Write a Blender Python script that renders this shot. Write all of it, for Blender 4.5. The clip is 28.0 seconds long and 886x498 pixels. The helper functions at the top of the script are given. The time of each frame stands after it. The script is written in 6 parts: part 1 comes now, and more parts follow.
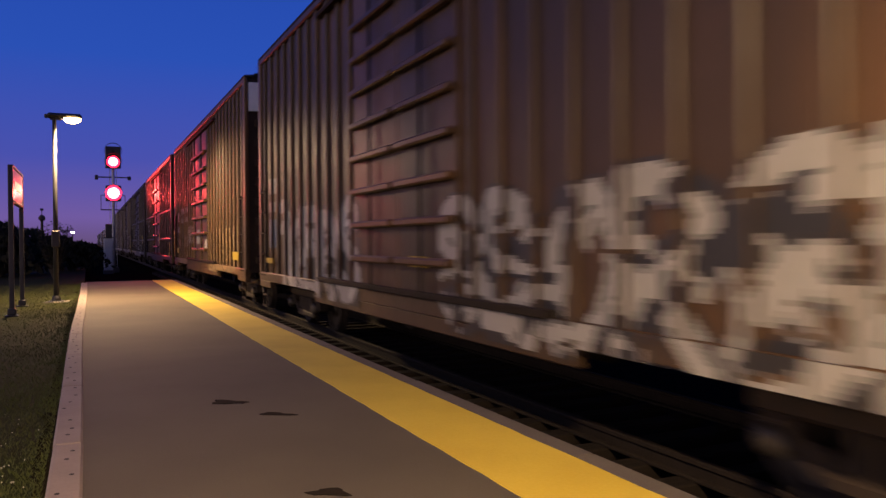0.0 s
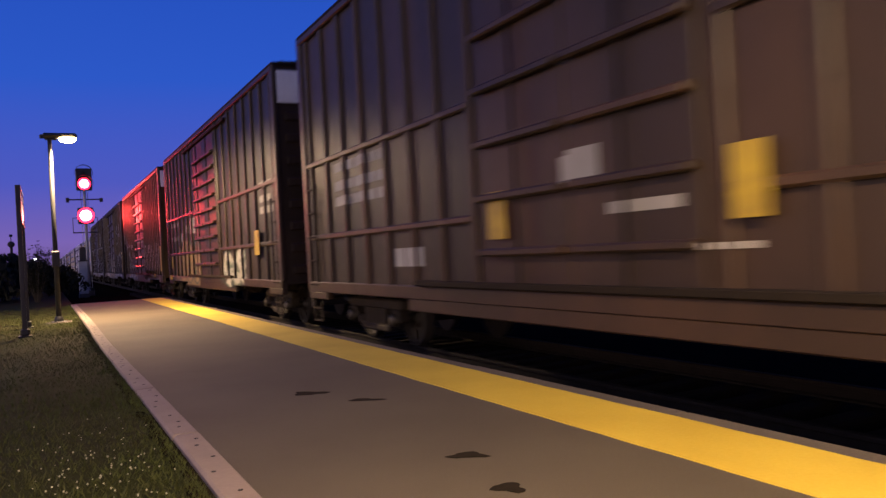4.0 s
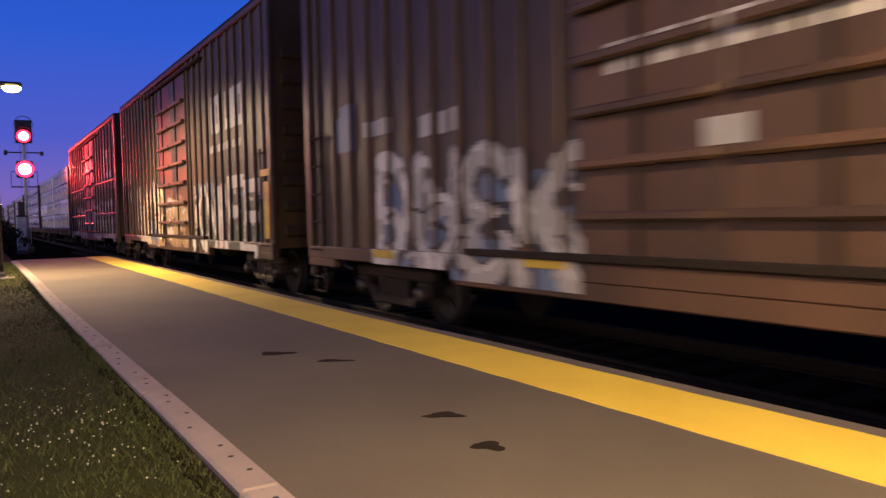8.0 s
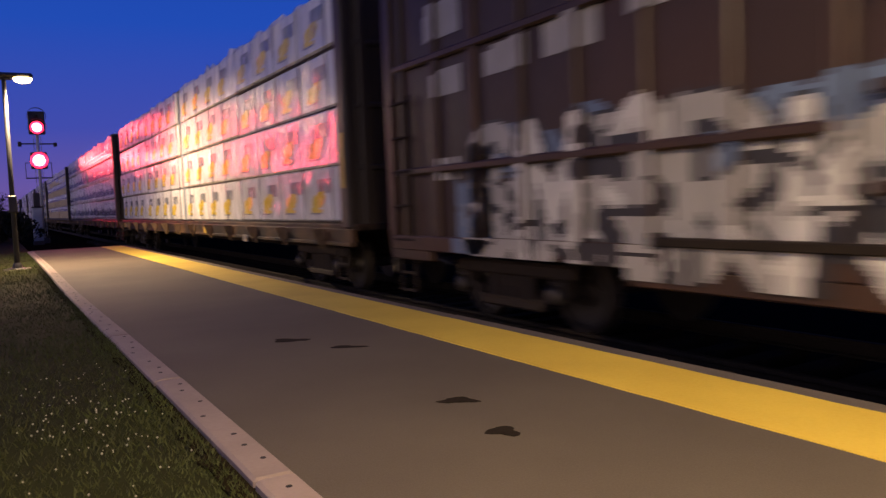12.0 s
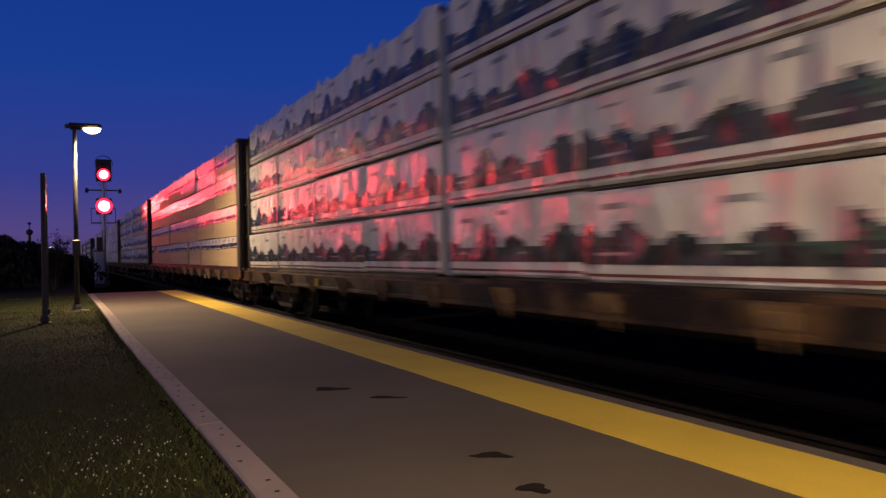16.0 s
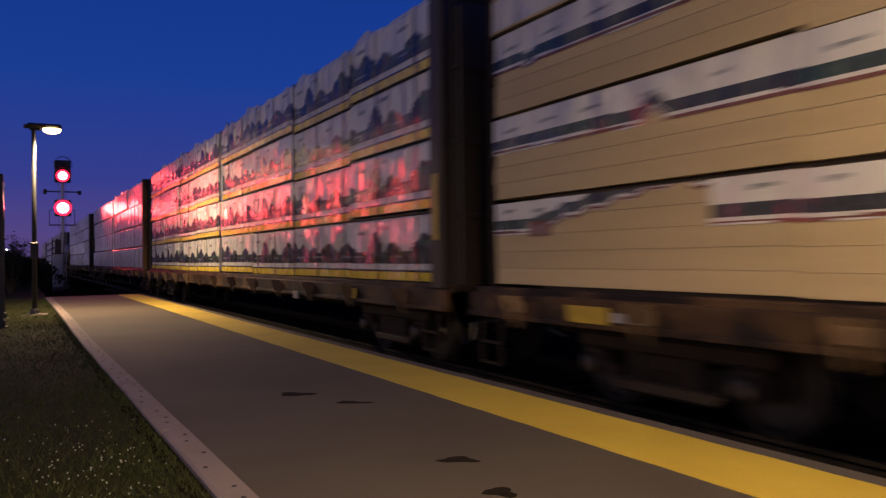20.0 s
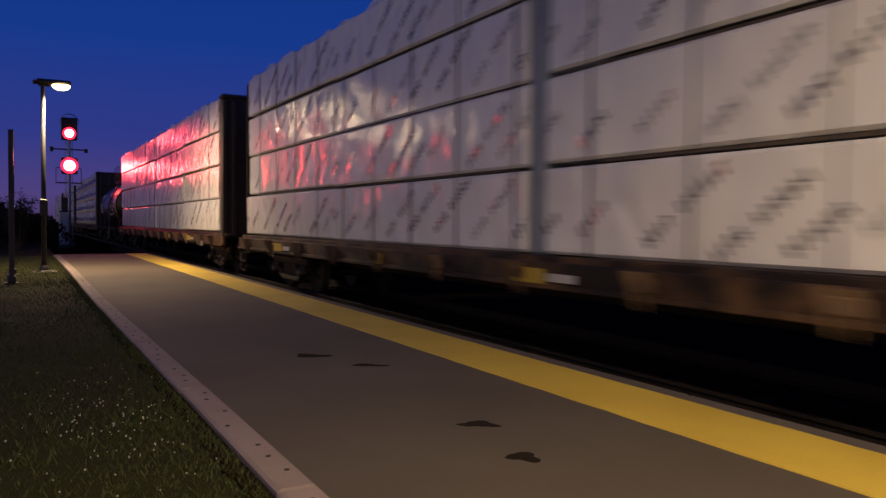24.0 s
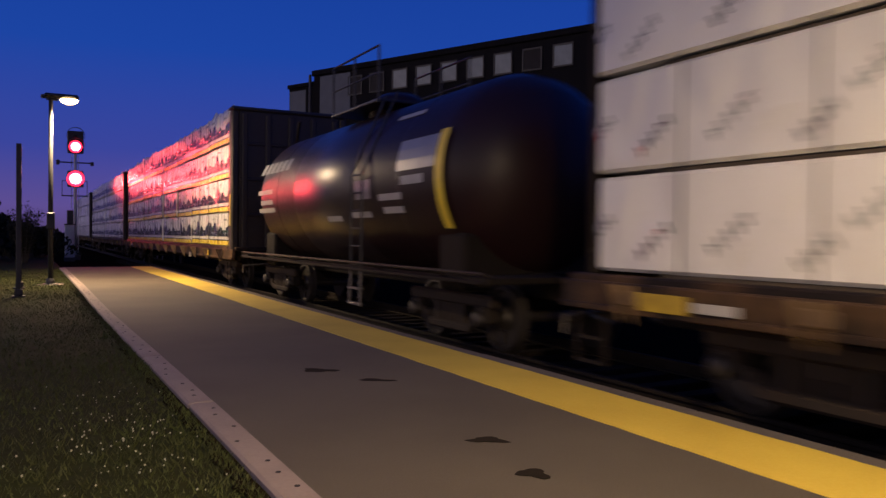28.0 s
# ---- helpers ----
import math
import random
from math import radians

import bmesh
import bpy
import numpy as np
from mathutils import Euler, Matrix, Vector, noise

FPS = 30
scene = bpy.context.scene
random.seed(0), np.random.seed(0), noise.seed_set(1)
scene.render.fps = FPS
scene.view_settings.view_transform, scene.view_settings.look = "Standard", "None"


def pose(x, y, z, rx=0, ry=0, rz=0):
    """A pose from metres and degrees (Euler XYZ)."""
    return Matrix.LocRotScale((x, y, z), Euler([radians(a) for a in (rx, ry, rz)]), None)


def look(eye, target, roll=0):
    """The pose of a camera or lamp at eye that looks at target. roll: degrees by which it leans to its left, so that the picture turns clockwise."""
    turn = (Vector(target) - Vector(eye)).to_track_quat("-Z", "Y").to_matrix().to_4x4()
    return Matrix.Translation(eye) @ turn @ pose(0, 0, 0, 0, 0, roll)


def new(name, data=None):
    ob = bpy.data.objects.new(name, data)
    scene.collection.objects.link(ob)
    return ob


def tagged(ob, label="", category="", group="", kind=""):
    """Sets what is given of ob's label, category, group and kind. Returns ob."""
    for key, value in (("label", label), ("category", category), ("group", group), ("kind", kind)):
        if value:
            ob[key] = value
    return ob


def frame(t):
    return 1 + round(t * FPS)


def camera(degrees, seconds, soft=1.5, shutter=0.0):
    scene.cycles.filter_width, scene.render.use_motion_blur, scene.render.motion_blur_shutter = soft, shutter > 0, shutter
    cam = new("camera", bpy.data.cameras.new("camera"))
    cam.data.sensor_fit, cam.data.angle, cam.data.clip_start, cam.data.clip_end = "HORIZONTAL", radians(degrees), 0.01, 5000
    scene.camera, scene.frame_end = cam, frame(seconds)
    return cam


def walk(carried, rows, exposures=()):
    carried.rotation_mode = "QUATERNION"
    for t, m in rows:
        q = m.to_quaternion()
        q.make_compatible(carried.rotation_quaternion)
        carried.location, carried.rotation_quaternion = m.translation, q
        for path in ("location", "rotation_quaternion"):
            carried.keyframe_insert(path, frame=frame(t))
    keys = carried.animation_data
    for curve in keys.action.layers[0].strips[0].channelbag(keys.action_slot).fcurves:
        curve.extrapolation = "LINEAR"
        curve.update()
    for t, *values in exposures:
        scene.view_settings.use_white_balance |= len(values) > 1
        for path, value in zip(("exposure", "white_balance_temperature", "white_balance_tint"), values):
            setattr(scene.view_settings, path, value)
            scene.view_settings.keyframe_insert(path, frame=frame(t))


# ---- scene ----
# ---- camera ----
LENS = 59.80
cam = camera(LENS, 28.0, soft=1.4, shutter=0.65)

# seconds, place in metres, yaw, pitch, lean in degrees
PATH = [
    (0.0, -2.855, -4.212, 1.418, -24.71, -0.62, -0.37),
    (0.5, -2.822, -4.091, 1.374, -24.27, -0.11, -0.52),
    (1.0, -2.859, -4.187, 1.426, -23.76, -0.02, -0.51),
    (1.5, -2.855, -3.974, 1.331, -23.37, 0.38, -0.68),
    (2.0, -3.159, -4.100, 1.303, -24.15, 0.98, -1.09),
    (2.5, -3.403, -3.921, 1.223, -25.77, 0.43, -2.47),
    (3.0, -3.543, -4.058, 1.244, -25.74, 0.75, -1.53),
    (3.5, -3.733, -4.071, 1.235, -26.74, 0.46, -2.80),
    (4.0, -3.856, -4.110, 1.257, -27.40, 0.01, -3.09),
    (4.5, -3.966, -3.945, 1.250, -26.45, -0.69, -2.87),
    (6.5, -4.122, -4.146, 1.297, -29.04, -1.42, -2.09),
    (7.0, -4.017, -4.019, 1.249, -30.43, -1.57, -1.69),
    (7.5, -4.057, -4.057, 1.245, -30.44, -2.42, -1.24),
    (8.0, -4.048, -4.029, 1.232, -31.15, -2.53, -1.31),
    (8.5, -4.054, -4.042, 1.210, -32.55, -2.35, -1.03),
    (9.0, -4.010, -3.980, 1.203, -32.89, -2.80, -1.58),
    (9.5, -4.057, -4.029, 1.251, -31.25, -3.38, -1.36),
    (10.0, -4.053, -4.016, 1.249, -30.64, -3.46, -1.16),
    (10.5, -4.061, -4.031, 1.254, -30.68, -3.72, -1.25),
    (11.0, -4.051, -4.038, 1.245, -31.20, -3.61, -1.26),
    (11.5, -4.046, -4.040, 1.238, -30.75, -3.65, -1.74),
    (12.0, -4.009, -3.985, 1.228, -30.12, -3.67, -2.27),
    (12.5, -4.053, -4.059, 1.258, -29.35, -3.67, -2.50),
    (14.5, -4.027, -4.103, 1.253, -28.48, -2.63, -2.20),
    (15.0, -3.992, -4.076, 1.239, -27.45, -0.68, -1.79),
    (15.5, -3.988, -4.087, 1.242, -26.60, 0.16, -1.35),
    (16.0, -3.979, -4.095, 1.243, -26.50, 0.27, -1.04),
    (16.5, -4.002, -4.096, 1.246, -26.53, 0.44, -1.06),
    (17.0, -4.018, -4.103, 1.245, -27.13, 0.67, -0.75),
    (17.5, -3.977, -4.059, 1.243, -25.85, 0.53, -0.82),
    (18.0, -4.000, -4.090, 1.258, -25.08, 0.26, -0.63),
    (18.5, -4.001, -4.097, 1.259, -26.34, 0.01, -0.34),
    (19.0, -4.013, -4.107, 1.257, -27.25, 0.11, -0.32),
    (19.5, -4.012, -4.113, 1.254, -28.11, 0.31, -0.61),
    (20.0, -4.008, -4.116, 1.250, -29.07, 0.58, -0.71),
    (20.5, -4.008, -4.180, 1.260, -29.94, 0.32, -1.23),
    (22.5, -3.938, -4.126, 1.240, -25.42, 0.41, -0.41),
    (23.0, -4.031, -4.060, 1.259, -25.48, 0.41, -0.62),
    (23.5, -4.134, -4.063, 1.218, -28.89, -0.84, 1.08),
    (24.0, -4.102, -4.017, 1.236, -28.78, -1.92, 0.54),
    (24.5, -4.122, -4.002, 1.220, -28.53, -1.73, 0.72),
    (25.0, -4.089, -3.945, 1.136, -31.27, -0.70, 1.26),
    (25.5, -4.144, -4.013, 1.217, -30.71, -1.36, 0.52),
    (26.0, -4.102, -3.986, 1.243, -29.98, -1.70, 0.09),
    (26.5, -4.130, -3.990, 1.233, -29.29, -1.62, 0.73),
    (27.0, -4.127, -3.992, 1.229, -28.20, -1.42, 0.68),
    (27.5, -4.135, -4.007, 1.237, -27.88, -1.32, 0.75),
    (28.0, -4.140, -4.017, 1.254, -28.49, -0.96, 0.61),
]


def aim(x, y, z, yaw, pitch, lean):
    a, b = radians(yaw), radians(pitch)
    way = Vector((-math.sin(a) * math.cos(b), math.cos(a) * math.cos(b), math.sin(b)))
    eye = Vector((x, y, z))
    return look(eye, eye + way, lean)


# seconds, stops, kelvin, tint
EXPOSURES = [(0.0, 0.78, 7500, 13), (2.0, 1.00, 7600, 15), (4.0, 1.05, 7200, 12), (8.0, 1.14, 7000, 12), (10.0, 1.00, 6700, 12), (11.0, 0.74, 6650, 13),
             (12.0, 0.60, 6600, 13), (13.0, 0.50, 6650, 12), (14.6, 0.02, 6700, 11), (16.0, -0.05, 6700, 11), (18.0, -0.05, 7050, 12), (20.0, -0.05, 6700, 11),
             (23.0, -0.12, 6500, 10), (24.0, -0.24, 6500, 10), (26.0, -0.32, 6500, 10), (27.0, 0.02, 6400, 9), (28.0, 0.30, 6600, 9)]
walk(cam, [(r[0], aim(*r[1:])) for r in PATH], EXPOSURES)

# ---- world: dusk sky ----
world = bpy.data.worlds.new("dusk_sky")
scene.world = world
world.use_nodes = True
wn, wl = world.node_tree.nodes, world.node_tree.links
wbg = wn["Background"]
wco = wn.new("ShaderNodeTexCoord")
wsep = wn.new("ShaderNodeSeparateXYZ")
wramp = wn.new("ShaderNodeValToRGB")
wl.new(wco.outputs["Generated"], wsep.inputs[0])
wl.new(wsep.outputs["Z"], wramp.inputs[0])
# unseen glow, grass side and behind the camera, added to brighten the car sides
wdot, wrng, wglow, wmix = wn.new("ShaderNodeVectorMath"), wn.new("ShaderNodeMapRange"), wn.new("ShaderNodeValToRGB"), wn.new("ShaderNodeMix")
wdot.operation = "DOT_PRODUCT"
wdot.inputs[1].default_value = (-0.95, -0.31, 0.0)
wl.new(wco.outputs["Generated"], wdot.inputs[0])
wl.new(wdot.outputs["Value"], wrng.inputs[0])
wrng.inputs[1].default_value, wrng.inputs[2].default_value, wrng.interpolation_type = 0.12, 0.92, "SMOOTHSTEP"
wl.new(wsep.outputs["Z"], wglow.inputs[0])
wmix.data_type = "RGBA"
wl.new(wrng.outputs[0], wmix.inputs["Factor"])
wl.new(wramp.outputs[0], wmix.inputs["A"])
wl.new(wglow.outputs[0], wmix.inputs["B"])
wl.new(wmix.outputs["Result"], wbg.inputs[0])
SKY = [(0.0, (0.070, 0.046, 0.13)), (0.03, (0.088, 0.060, 0.23)), (0.10, (0.034, 0.048, 0.275)), (0.22, (0.009, 0.047, 0.30)),
       (0.45, (0.003, 0.031, 0.245)), (1.0, (0.003, 0.020, 0.15))]
GLOW = [(0.0, (1.30, 0.92, 0.76)), (0.12, (1.12, 0.86, 0.82)), (0.30, (0.34, 0.33, 0.44)), (0.55, (0.02, 0.06, 0.25)), (1.0, (0.003, 0.022, 0.16))]
for node, stops in ((wramp, SKY), (wglow, GLOW)):
    while len(node.color_ramp.elements) < len(stops):
        node.color_ramp.elements.new(0.5)
    for el, (pos, c) in zip(node.color_ramp.elements, stops):
        el.position, el.color = pos, (*c, 1)
wbg.inputs[1].default_value = 1.0

LAMP_WARM = (1.0, 0.72, 0.42)
LAMP_POWER = 640.0
SIGNAL_RED = (1.0, 0.055, 0.05)
SIGNAL_POWER = 450.0

# ---- fixed sizes ----
SPEED = 9.35          # the train, metres a second
RAIL_Z = -0.20        # top of rail below the platform
TRACK_X = 1.95        # centre of the track
PLATFORM_END, PLATFORM_START = 26.6, -45.0
CURB_R, CURB_L, EDGE = -2.900, -3.090, 0.182
GRASS_Z = -0.038


# ---- materials ----
def material(name, color, rough=0.6, metal=0.0, second=None, scale=3.0, fine=40.0, amount=0.5, bump=0.15, depth=0.01,
             stretch=(1, 1, 1), vary=0.0, emit=None, power=0.0, spec=0.5, crease=0.0):
    """Two scales of variation between color and second, roughness variation and fine relief."""
    m = bpy.data.materials.new(name)
    m.use_nodes = True
    n, l = m.node_tree.nodes, m.node_tree.links
    b = n["Principled BSDF"]
    b.inputs["Roughness"].default_value, b.inputs["Metallic"].default_value = rough, metal
    b.inputs["Specular IOR Level"].default_value = spec
    if emit:
        b.inputs["Emission Color"].default_value, b.inputs["Emission Strength"].default_value = (*emit, 1), power
    second = second or tuple(c * 0.6 for c in color)
    co, mp = n.new("ShaderNodeTexCoord"), n.new("ShaderNodeMapping")
    mp.inputs["Scale"].default_value = stretch
    l.new(co.outputs["Object"], mp.inputs[0])
    if vary:
        pick, shift = n.new("ShaderNodeObjectInfo"), n.new("ShaderNodeMath")
        shift.operation = "MULTIPLY"
        shift.inputs[1].default_value = 37.0
        l.new(pick.outputs["Random"], shift.inputs[0])
        l.new(shift.outputs[0], mp.inputs["Location"])
    big, small = n.new("ShaderNodeTexNoise"), n.new("ShaderNodeTexNoise")
    big.inputs["Scale"].default_value, big.inputs["Detail"].default_value = scale, 6
    small.inputs["Scale"].default_value, small.inputs["Detail"].default_value = fine, 4
    for t in (big, small):
        l.new(mp.outputs[0], t.inputs["Vector"])
    ramp = n.new("ShaderNodeMapRange")
    ramp.inputs[1].default_value, ramp.inputs[2].default_value = 0.35, 0.68
    l.new(big.outputs["Fac"], ramp.inputs[0])
    add = n.new("ShaderNodeMath")
    add.operation = "MULTIPLY_ADD"
    l.new(small.outputs["Fac"], add.inputs[0])
    add.inputs[1].default_value = 0.5
    l.new(ramp.outputs[0], add.inputs[2])
    fac = n.new("ShaderNodeMath")
    fac.operation, fac.use_clamp = "MULTIPLY", True
    l.new(add.outputs[0], fac.inputs[0])
    fac.inputs[1].default_value = amount
    mix = n.new("ShaderNodeMix")
    mix.data_type = "RGBA"
    mix.inputs["A"].default_value, mix.inputs["B"].default_value = (*color, 1), (*second, 1)
    l.new(fac.outputs[0], mix.inputs["Factor"])
    last = mix.outputs["Result"]
    if vary:
        info, hsv, rng = n.new("ShaderNodeObjectInfo"), n.new("ShaderNodeHueSaturation"), n.new("ShaderNodeMapRange")
        rng.inputs[3].default_value, rng.inputs[4].default_value = 1 - vary, 1 + vary
        l.new(info.outputs["Random"], rng.inputs[0])
        l.new(rng.outputs[0], hsv.inputs["Value"])
        l.new(last, hsv.inputs["Color"])
        last = hsv.outputs[0]
    l.new(last, b.inputs["Base Color"])
    rr = n.new("ShaderNodeMapRange")
    rr.inputs[3].default_value, rr.inputs[4].default_value = max(0.03, rough - 0.12), min(1.0, rough + 0.12)
    l.new(small.outputs["Fac"], rr.inputs[0])
    l.new(rr.outputs[0], b.inputs["Roughness"])
    if bump:
        bp = n.new("ShaderNodeBump")
        bp.inputs["Strength"].default_value, bp.inputs["Distance"].default_value = bump, depth
        l.new(add.outputs[0], bp.inputs["Height"])
        l.new(bp.outputs[0], b.inputs["Normal"])
    if bump and crease:  # sharp folds of a loose sheet, bent by a slow noise
        warp, vm, vor, line, fold = n.new("ShaderNodeTexNoise"), n.new("ShaderNodeVectorMath"), n.new("ShaderNodeTexVoronoi"), n.new("ShaderNodeMapRange"), n.new("ShaderNodeBump")
        warp.inputs["Scale"].default_value = 0.9
        vm.operation = "MULTIPLY_ADD"
        vm.inputs[1].default_value = (0.9, 0.9, 0.9)
        l.new(mp.outputs[0], warp.inputs["Vector"])
        l.new(warp.outputs["Color"], vm.inputs[0])
        l.new(mp.outputs[0], vm.inputs[2])
        vor.feature = "DISTANCE_TO_EDGE"
        vor.inputs["Scale"].default_value = 1.7
        l.new(vm.outputs[0], vor.inputs["Vector"])
        line.inputs[1].default_value, line.inputs[2].default_value, line.interpolation_type = 0.0, 0.30, "SMOOTHSTEP"
        l.new(vor.outputs["Distance"], line.inputs[0])
        fold.inputs["Strength"].default_value, fold.inputs["Distance"].default_value = 1.0, crease
        l.new(line.outputs[0], fold.inputs["Height"])
        l.new(fold.outputs[0], bp.inputs["Normal"])
    return m


ASPHALT = material("asphalt", (0.098, 0.080, 0.053), 0.85, scale=0.7, fine=90, amount=0.55, bump=0.5, depth=0.006, second=(0.058, 0.047, 0.032))
TAR = material("tar_patch", (0.022, 0.017, 0.012), 0.95, scale=8, fine=60, spec=0.05)
YELLOW = material("yellow_platform_strip", (0.66, 0.48, 0.06), 0.7, scale=1.1, fine=45, amount=0.35, second=(0.42, 0.265, 0.02), bump=0.3, depth=0.004)
COPING = material("edge_concrete", (0.115, 0.095, 0.078), 0.85, scale=2.0, fine=50, bump=0.4, depth=0.006)
CURB = material("curb_concrete", (0.27, 0.21, 0.18), 0.85, scale=1.6, fine=35, amount=0.55, second=(0.175, 0.135, 0.115), bump=0.5, depth=0.008, vary=0.08)
HOLE = material("dark_hole", (0.02, 0.016, 0.014), 0.9)
SHADESOIL = material("shaded_bare_soil", (0.018, 0.015, 0.008), 1.0, scale=3, fine=25, second=(0.02, 0.015, 0.008), bump=0.6, depth=0.02, spec=0.0)
SOIL = material("grass_soil", (0.026, 0.031, 0.007), 0.95, scale=0.8, fine=12, second=(0.026, 0.023, 0.012), bump=0.5, depth=0.03, spec=0.05)
BALLAST = material("ballast", (0.014, 0.009, 0.006), 0.95, scale=4, fine=22, bump=0.9, depth=0.04, spec=0.0)
BLADE = material("grass_blade", (0.040, 0.056, 0.005), 0.8, scale=1.2, fine=8, second=(0.024, 0.020, 0.004), bump=0)
FLOWER = material("clover_flower", (0.38, 0.37, 0.28), 0.7, scale=20, fine=60, bump=0)
RAILSTEEL = material("rail_steel", (0.022, 0.017, 0.014), 0.8, 0.1, spec=0.15, scale=5, fine=30)
TIMBER = material("sleeper_timber", (0.018, 0.014, 0.012), 0.9, spec=0.1, scale=3, fine=25, stretch=(1, 8, 8))
GALV = material("galvanised_pole", (0.034, 0.034, 0.037), 0.55, 0.1, spec=0.25, scale=4, fine=40, bump=0.1)
DARKSTEEL = material("dark_painted_steel", (0.022, 0.020, 0.022), 0.45, 0.2, scale=4, fine=30)
SIGNFACE = material("sign_panel_gloss", (0.10, 0.10, 0.13), 0.22, scale=3, fine=30, bump=0.05)
SIGNBAR = material("sign_bar_white", (0.7, 0.7, 0.7), 0.3, bump=0)
LAMPGLOW = material("lamp_diffuser", (0.9, 0.85, 0.7), 0.4, emit=(1.0, 0.66, 0.27), power=9.0, bump=0)
REDGLOW = material("red_signal_lens", (0.5, 0.02, 0.03), 0.2, emit=(1.0, 0.16, 0.20), power=16.0, bump=0)
# bloom round the red lamps, built as a dimmer glowing ring
REDHALO = material("red_lens_halo", (0.4, 0.01, 0.02), 0.2, emit=(1.0, 0.015, 0.05), power=4.0, bump=0)
FARGLOW = material("far_white_lamp", (0.9, 0.9, 0.9), 0.4, emit=(0.9, 0.92, 1.0), power=14.0, bump=0)
LEAF = material("dark_leaf", (0.018, 0.020, 0.009), 0.7, scale=2, fine=9, bump=0, second=(0.026, 0.021, 0.010), spec=0.15)
BARK = material("bark", (0.05, 0.04, 0.03), 0.9, scale=6, fine=30)
UNDER = material("underframe_grime", (0.016, 0.012, 0.009), 0.8, 0.0, spec=0.15, scale=3, fine=25)
TRUCKSTEEL = material("truck_casting", (0.022, 0.018, 0.015), 0.7, 0.1, scale=5, fine=30, second=(0.04, 0.026, 0.018), spec=0.2)
WHEELSTEEL = material("wheel_steel", (0.05, 0.042, 0.036), 0.5, 0.5, scale=6, fine=40)
PALEROD = material("worn_pale_rod", (0.17, 0.15, 0.13), 0.5, 0.3, scale=6, fine=30)
BRAKEHOSE = material("rubber_hose", (0.012, 0.012, 0.012), 0.6)
REFLECT = material("yellow_reflector", (0.44, 0.31, 0.02), 0.45, scale=6, fine=40, bump=0.05, amount=0.6, second=(0.20, 0.13, 0.018))
BANDYELLOW = material("yellow_band_paint", (0.80, 0.60, 0.04), 0.5, scale=4, fine=30, amount=0.25, second=(0.55, 0.38, 0.03), bump=0)
STENCIL = material("white_stencil", (0.38, 0.365, 0.35), 0.6, scale=5, fine=30, amount=0.4, bump=0)
WHITETOP = material("white_end_panel", (0.60, 0.62, 0.64), 0.5, scale=2, fine=20, amount=0.4)
PAINTS = [material("boxcar_paint_" + k, c, 0.46, spec=0.3, scale=0.55, fine=14, amount=1.15, second=s, bump=0.3, depth=0.008, vary=0.06, stretch=(1, 1, 0.32)) for k, c, s in (
    ("brown", (0.098, 0.052, 0.028), (0.040, 0.024, 0.016)),
    ("rust", (0.112, 0.056, 0.021), (0.044, 0.026, 0.015)),
    ("dark", (0.066, 0.035, 0.020), (0.028, 0.017, 0.012)),
    ("orange_brown", (0.118, 0.056, 0.018), (0.048, 0.028, 0.013)),
    ("umber", (0.034, 0.017, 0.011), (0.017, 0.010, 0.008)),
    ("oxide", (0.056, 0.028, 0.016), (0.027, 0.015, 0.010)))]
# end walls painted near black for the shade in the gaps between cars
ENDPAINT = material("end_wall_gap_shade", (0.013, 0.009, 0.008), 0.7, scale=1.5, fine=18, second=(0.023, 0.014, 0.010), amount=0.8, spec=0.2)
ENDRUST = material("end_wall_rust", (0.056, 0.031, 0.012), 0.65, scale=1.2, fine=18, second=(0.028, 0.017, 0.008), amount=0.9, spec=0.2)
# mottled bracket paint, kept paler than the sill to look lit
BRACKET = material("bracket_lit_worn_paint", (0.14, 0.092, 0.052), 0.6, scale=2.5, fine=18, second=(0.06, 0.035, 0.02), amount=0.8, vary=0.35)
TAGPALE = material("pale_tag", (0.16, 0.15, 0.14), 0.6, scale=4, fine=20)
FLATPAINT = material("flatcar_paint", (0.105, 0.058, 0.026), 0.65, spec=0.2, scale=1.6, fine=18, second=(0.010, 0.007, 0.006), amount=1.15, bump=0.2, depth=0.006)
# rust with lamp light put into its colour, for posts beside a dark face
LITRUST = material("lamplit_rust_bulkhead", (0.16, 0.085, 0.026), 0.6, scale=1.3, fine=18, second=(0.034, 0.019, 0.009), amount=0.8, bump=0.2, depth=0.006, spec=0.3)
BULKDARK = material("bulkhead_paint", (0.022, 0.014, 0.009), 0.55, scale=1.2, fine=18, second=(0.015, 0.011, 0.009), amount=0.7, bump=0.2, depth=0.006)
# black tank paint, reddened to carry the red signal light on it
TANKBLACK = material("tank_black_redlit", (0.022, 0.0075, 0.008), 0.42, spec=0.28, scale=1.5, fine=20, second=(0.012, 0.007, 0.007), bump=0.05, depth=0.004)
TANKCLEAN = material("tank_clean_gloss", (0.032, 0.021, 0.024), 0.33, spec=0.5, scale=1.5, fine=20, second=(0.020, 0.013, 0.015), bump=0.10, depth=0.006)
TANKPALE = material("pale_placard", (0.25, 0.255, 0.27), 0.32, scale=3, fine=20, bump=0)
WRAP = material("white_lumber_wrap", (0.62, 0.61, 0.60), 0.15, scale=3.0, fine=9.0, amount=0.22, second=(0.50, 0.50, 0.51), bump=0.85, depth=0.038, stretch=(1, 1.0, 0.38), vary=0.05, crease=0.035)
WRAPFLAT = material("taut_lumber_wrap", (0.62, 0.61, 0.59), 0.22, scale=2.2, fine=9.0, amount=0.3, second=(0.47, 0.465, 0.46), bump=0.6, depth=0.025, stretch=(1, 1.0, 0.6), vary=0.05, crease=0.016)
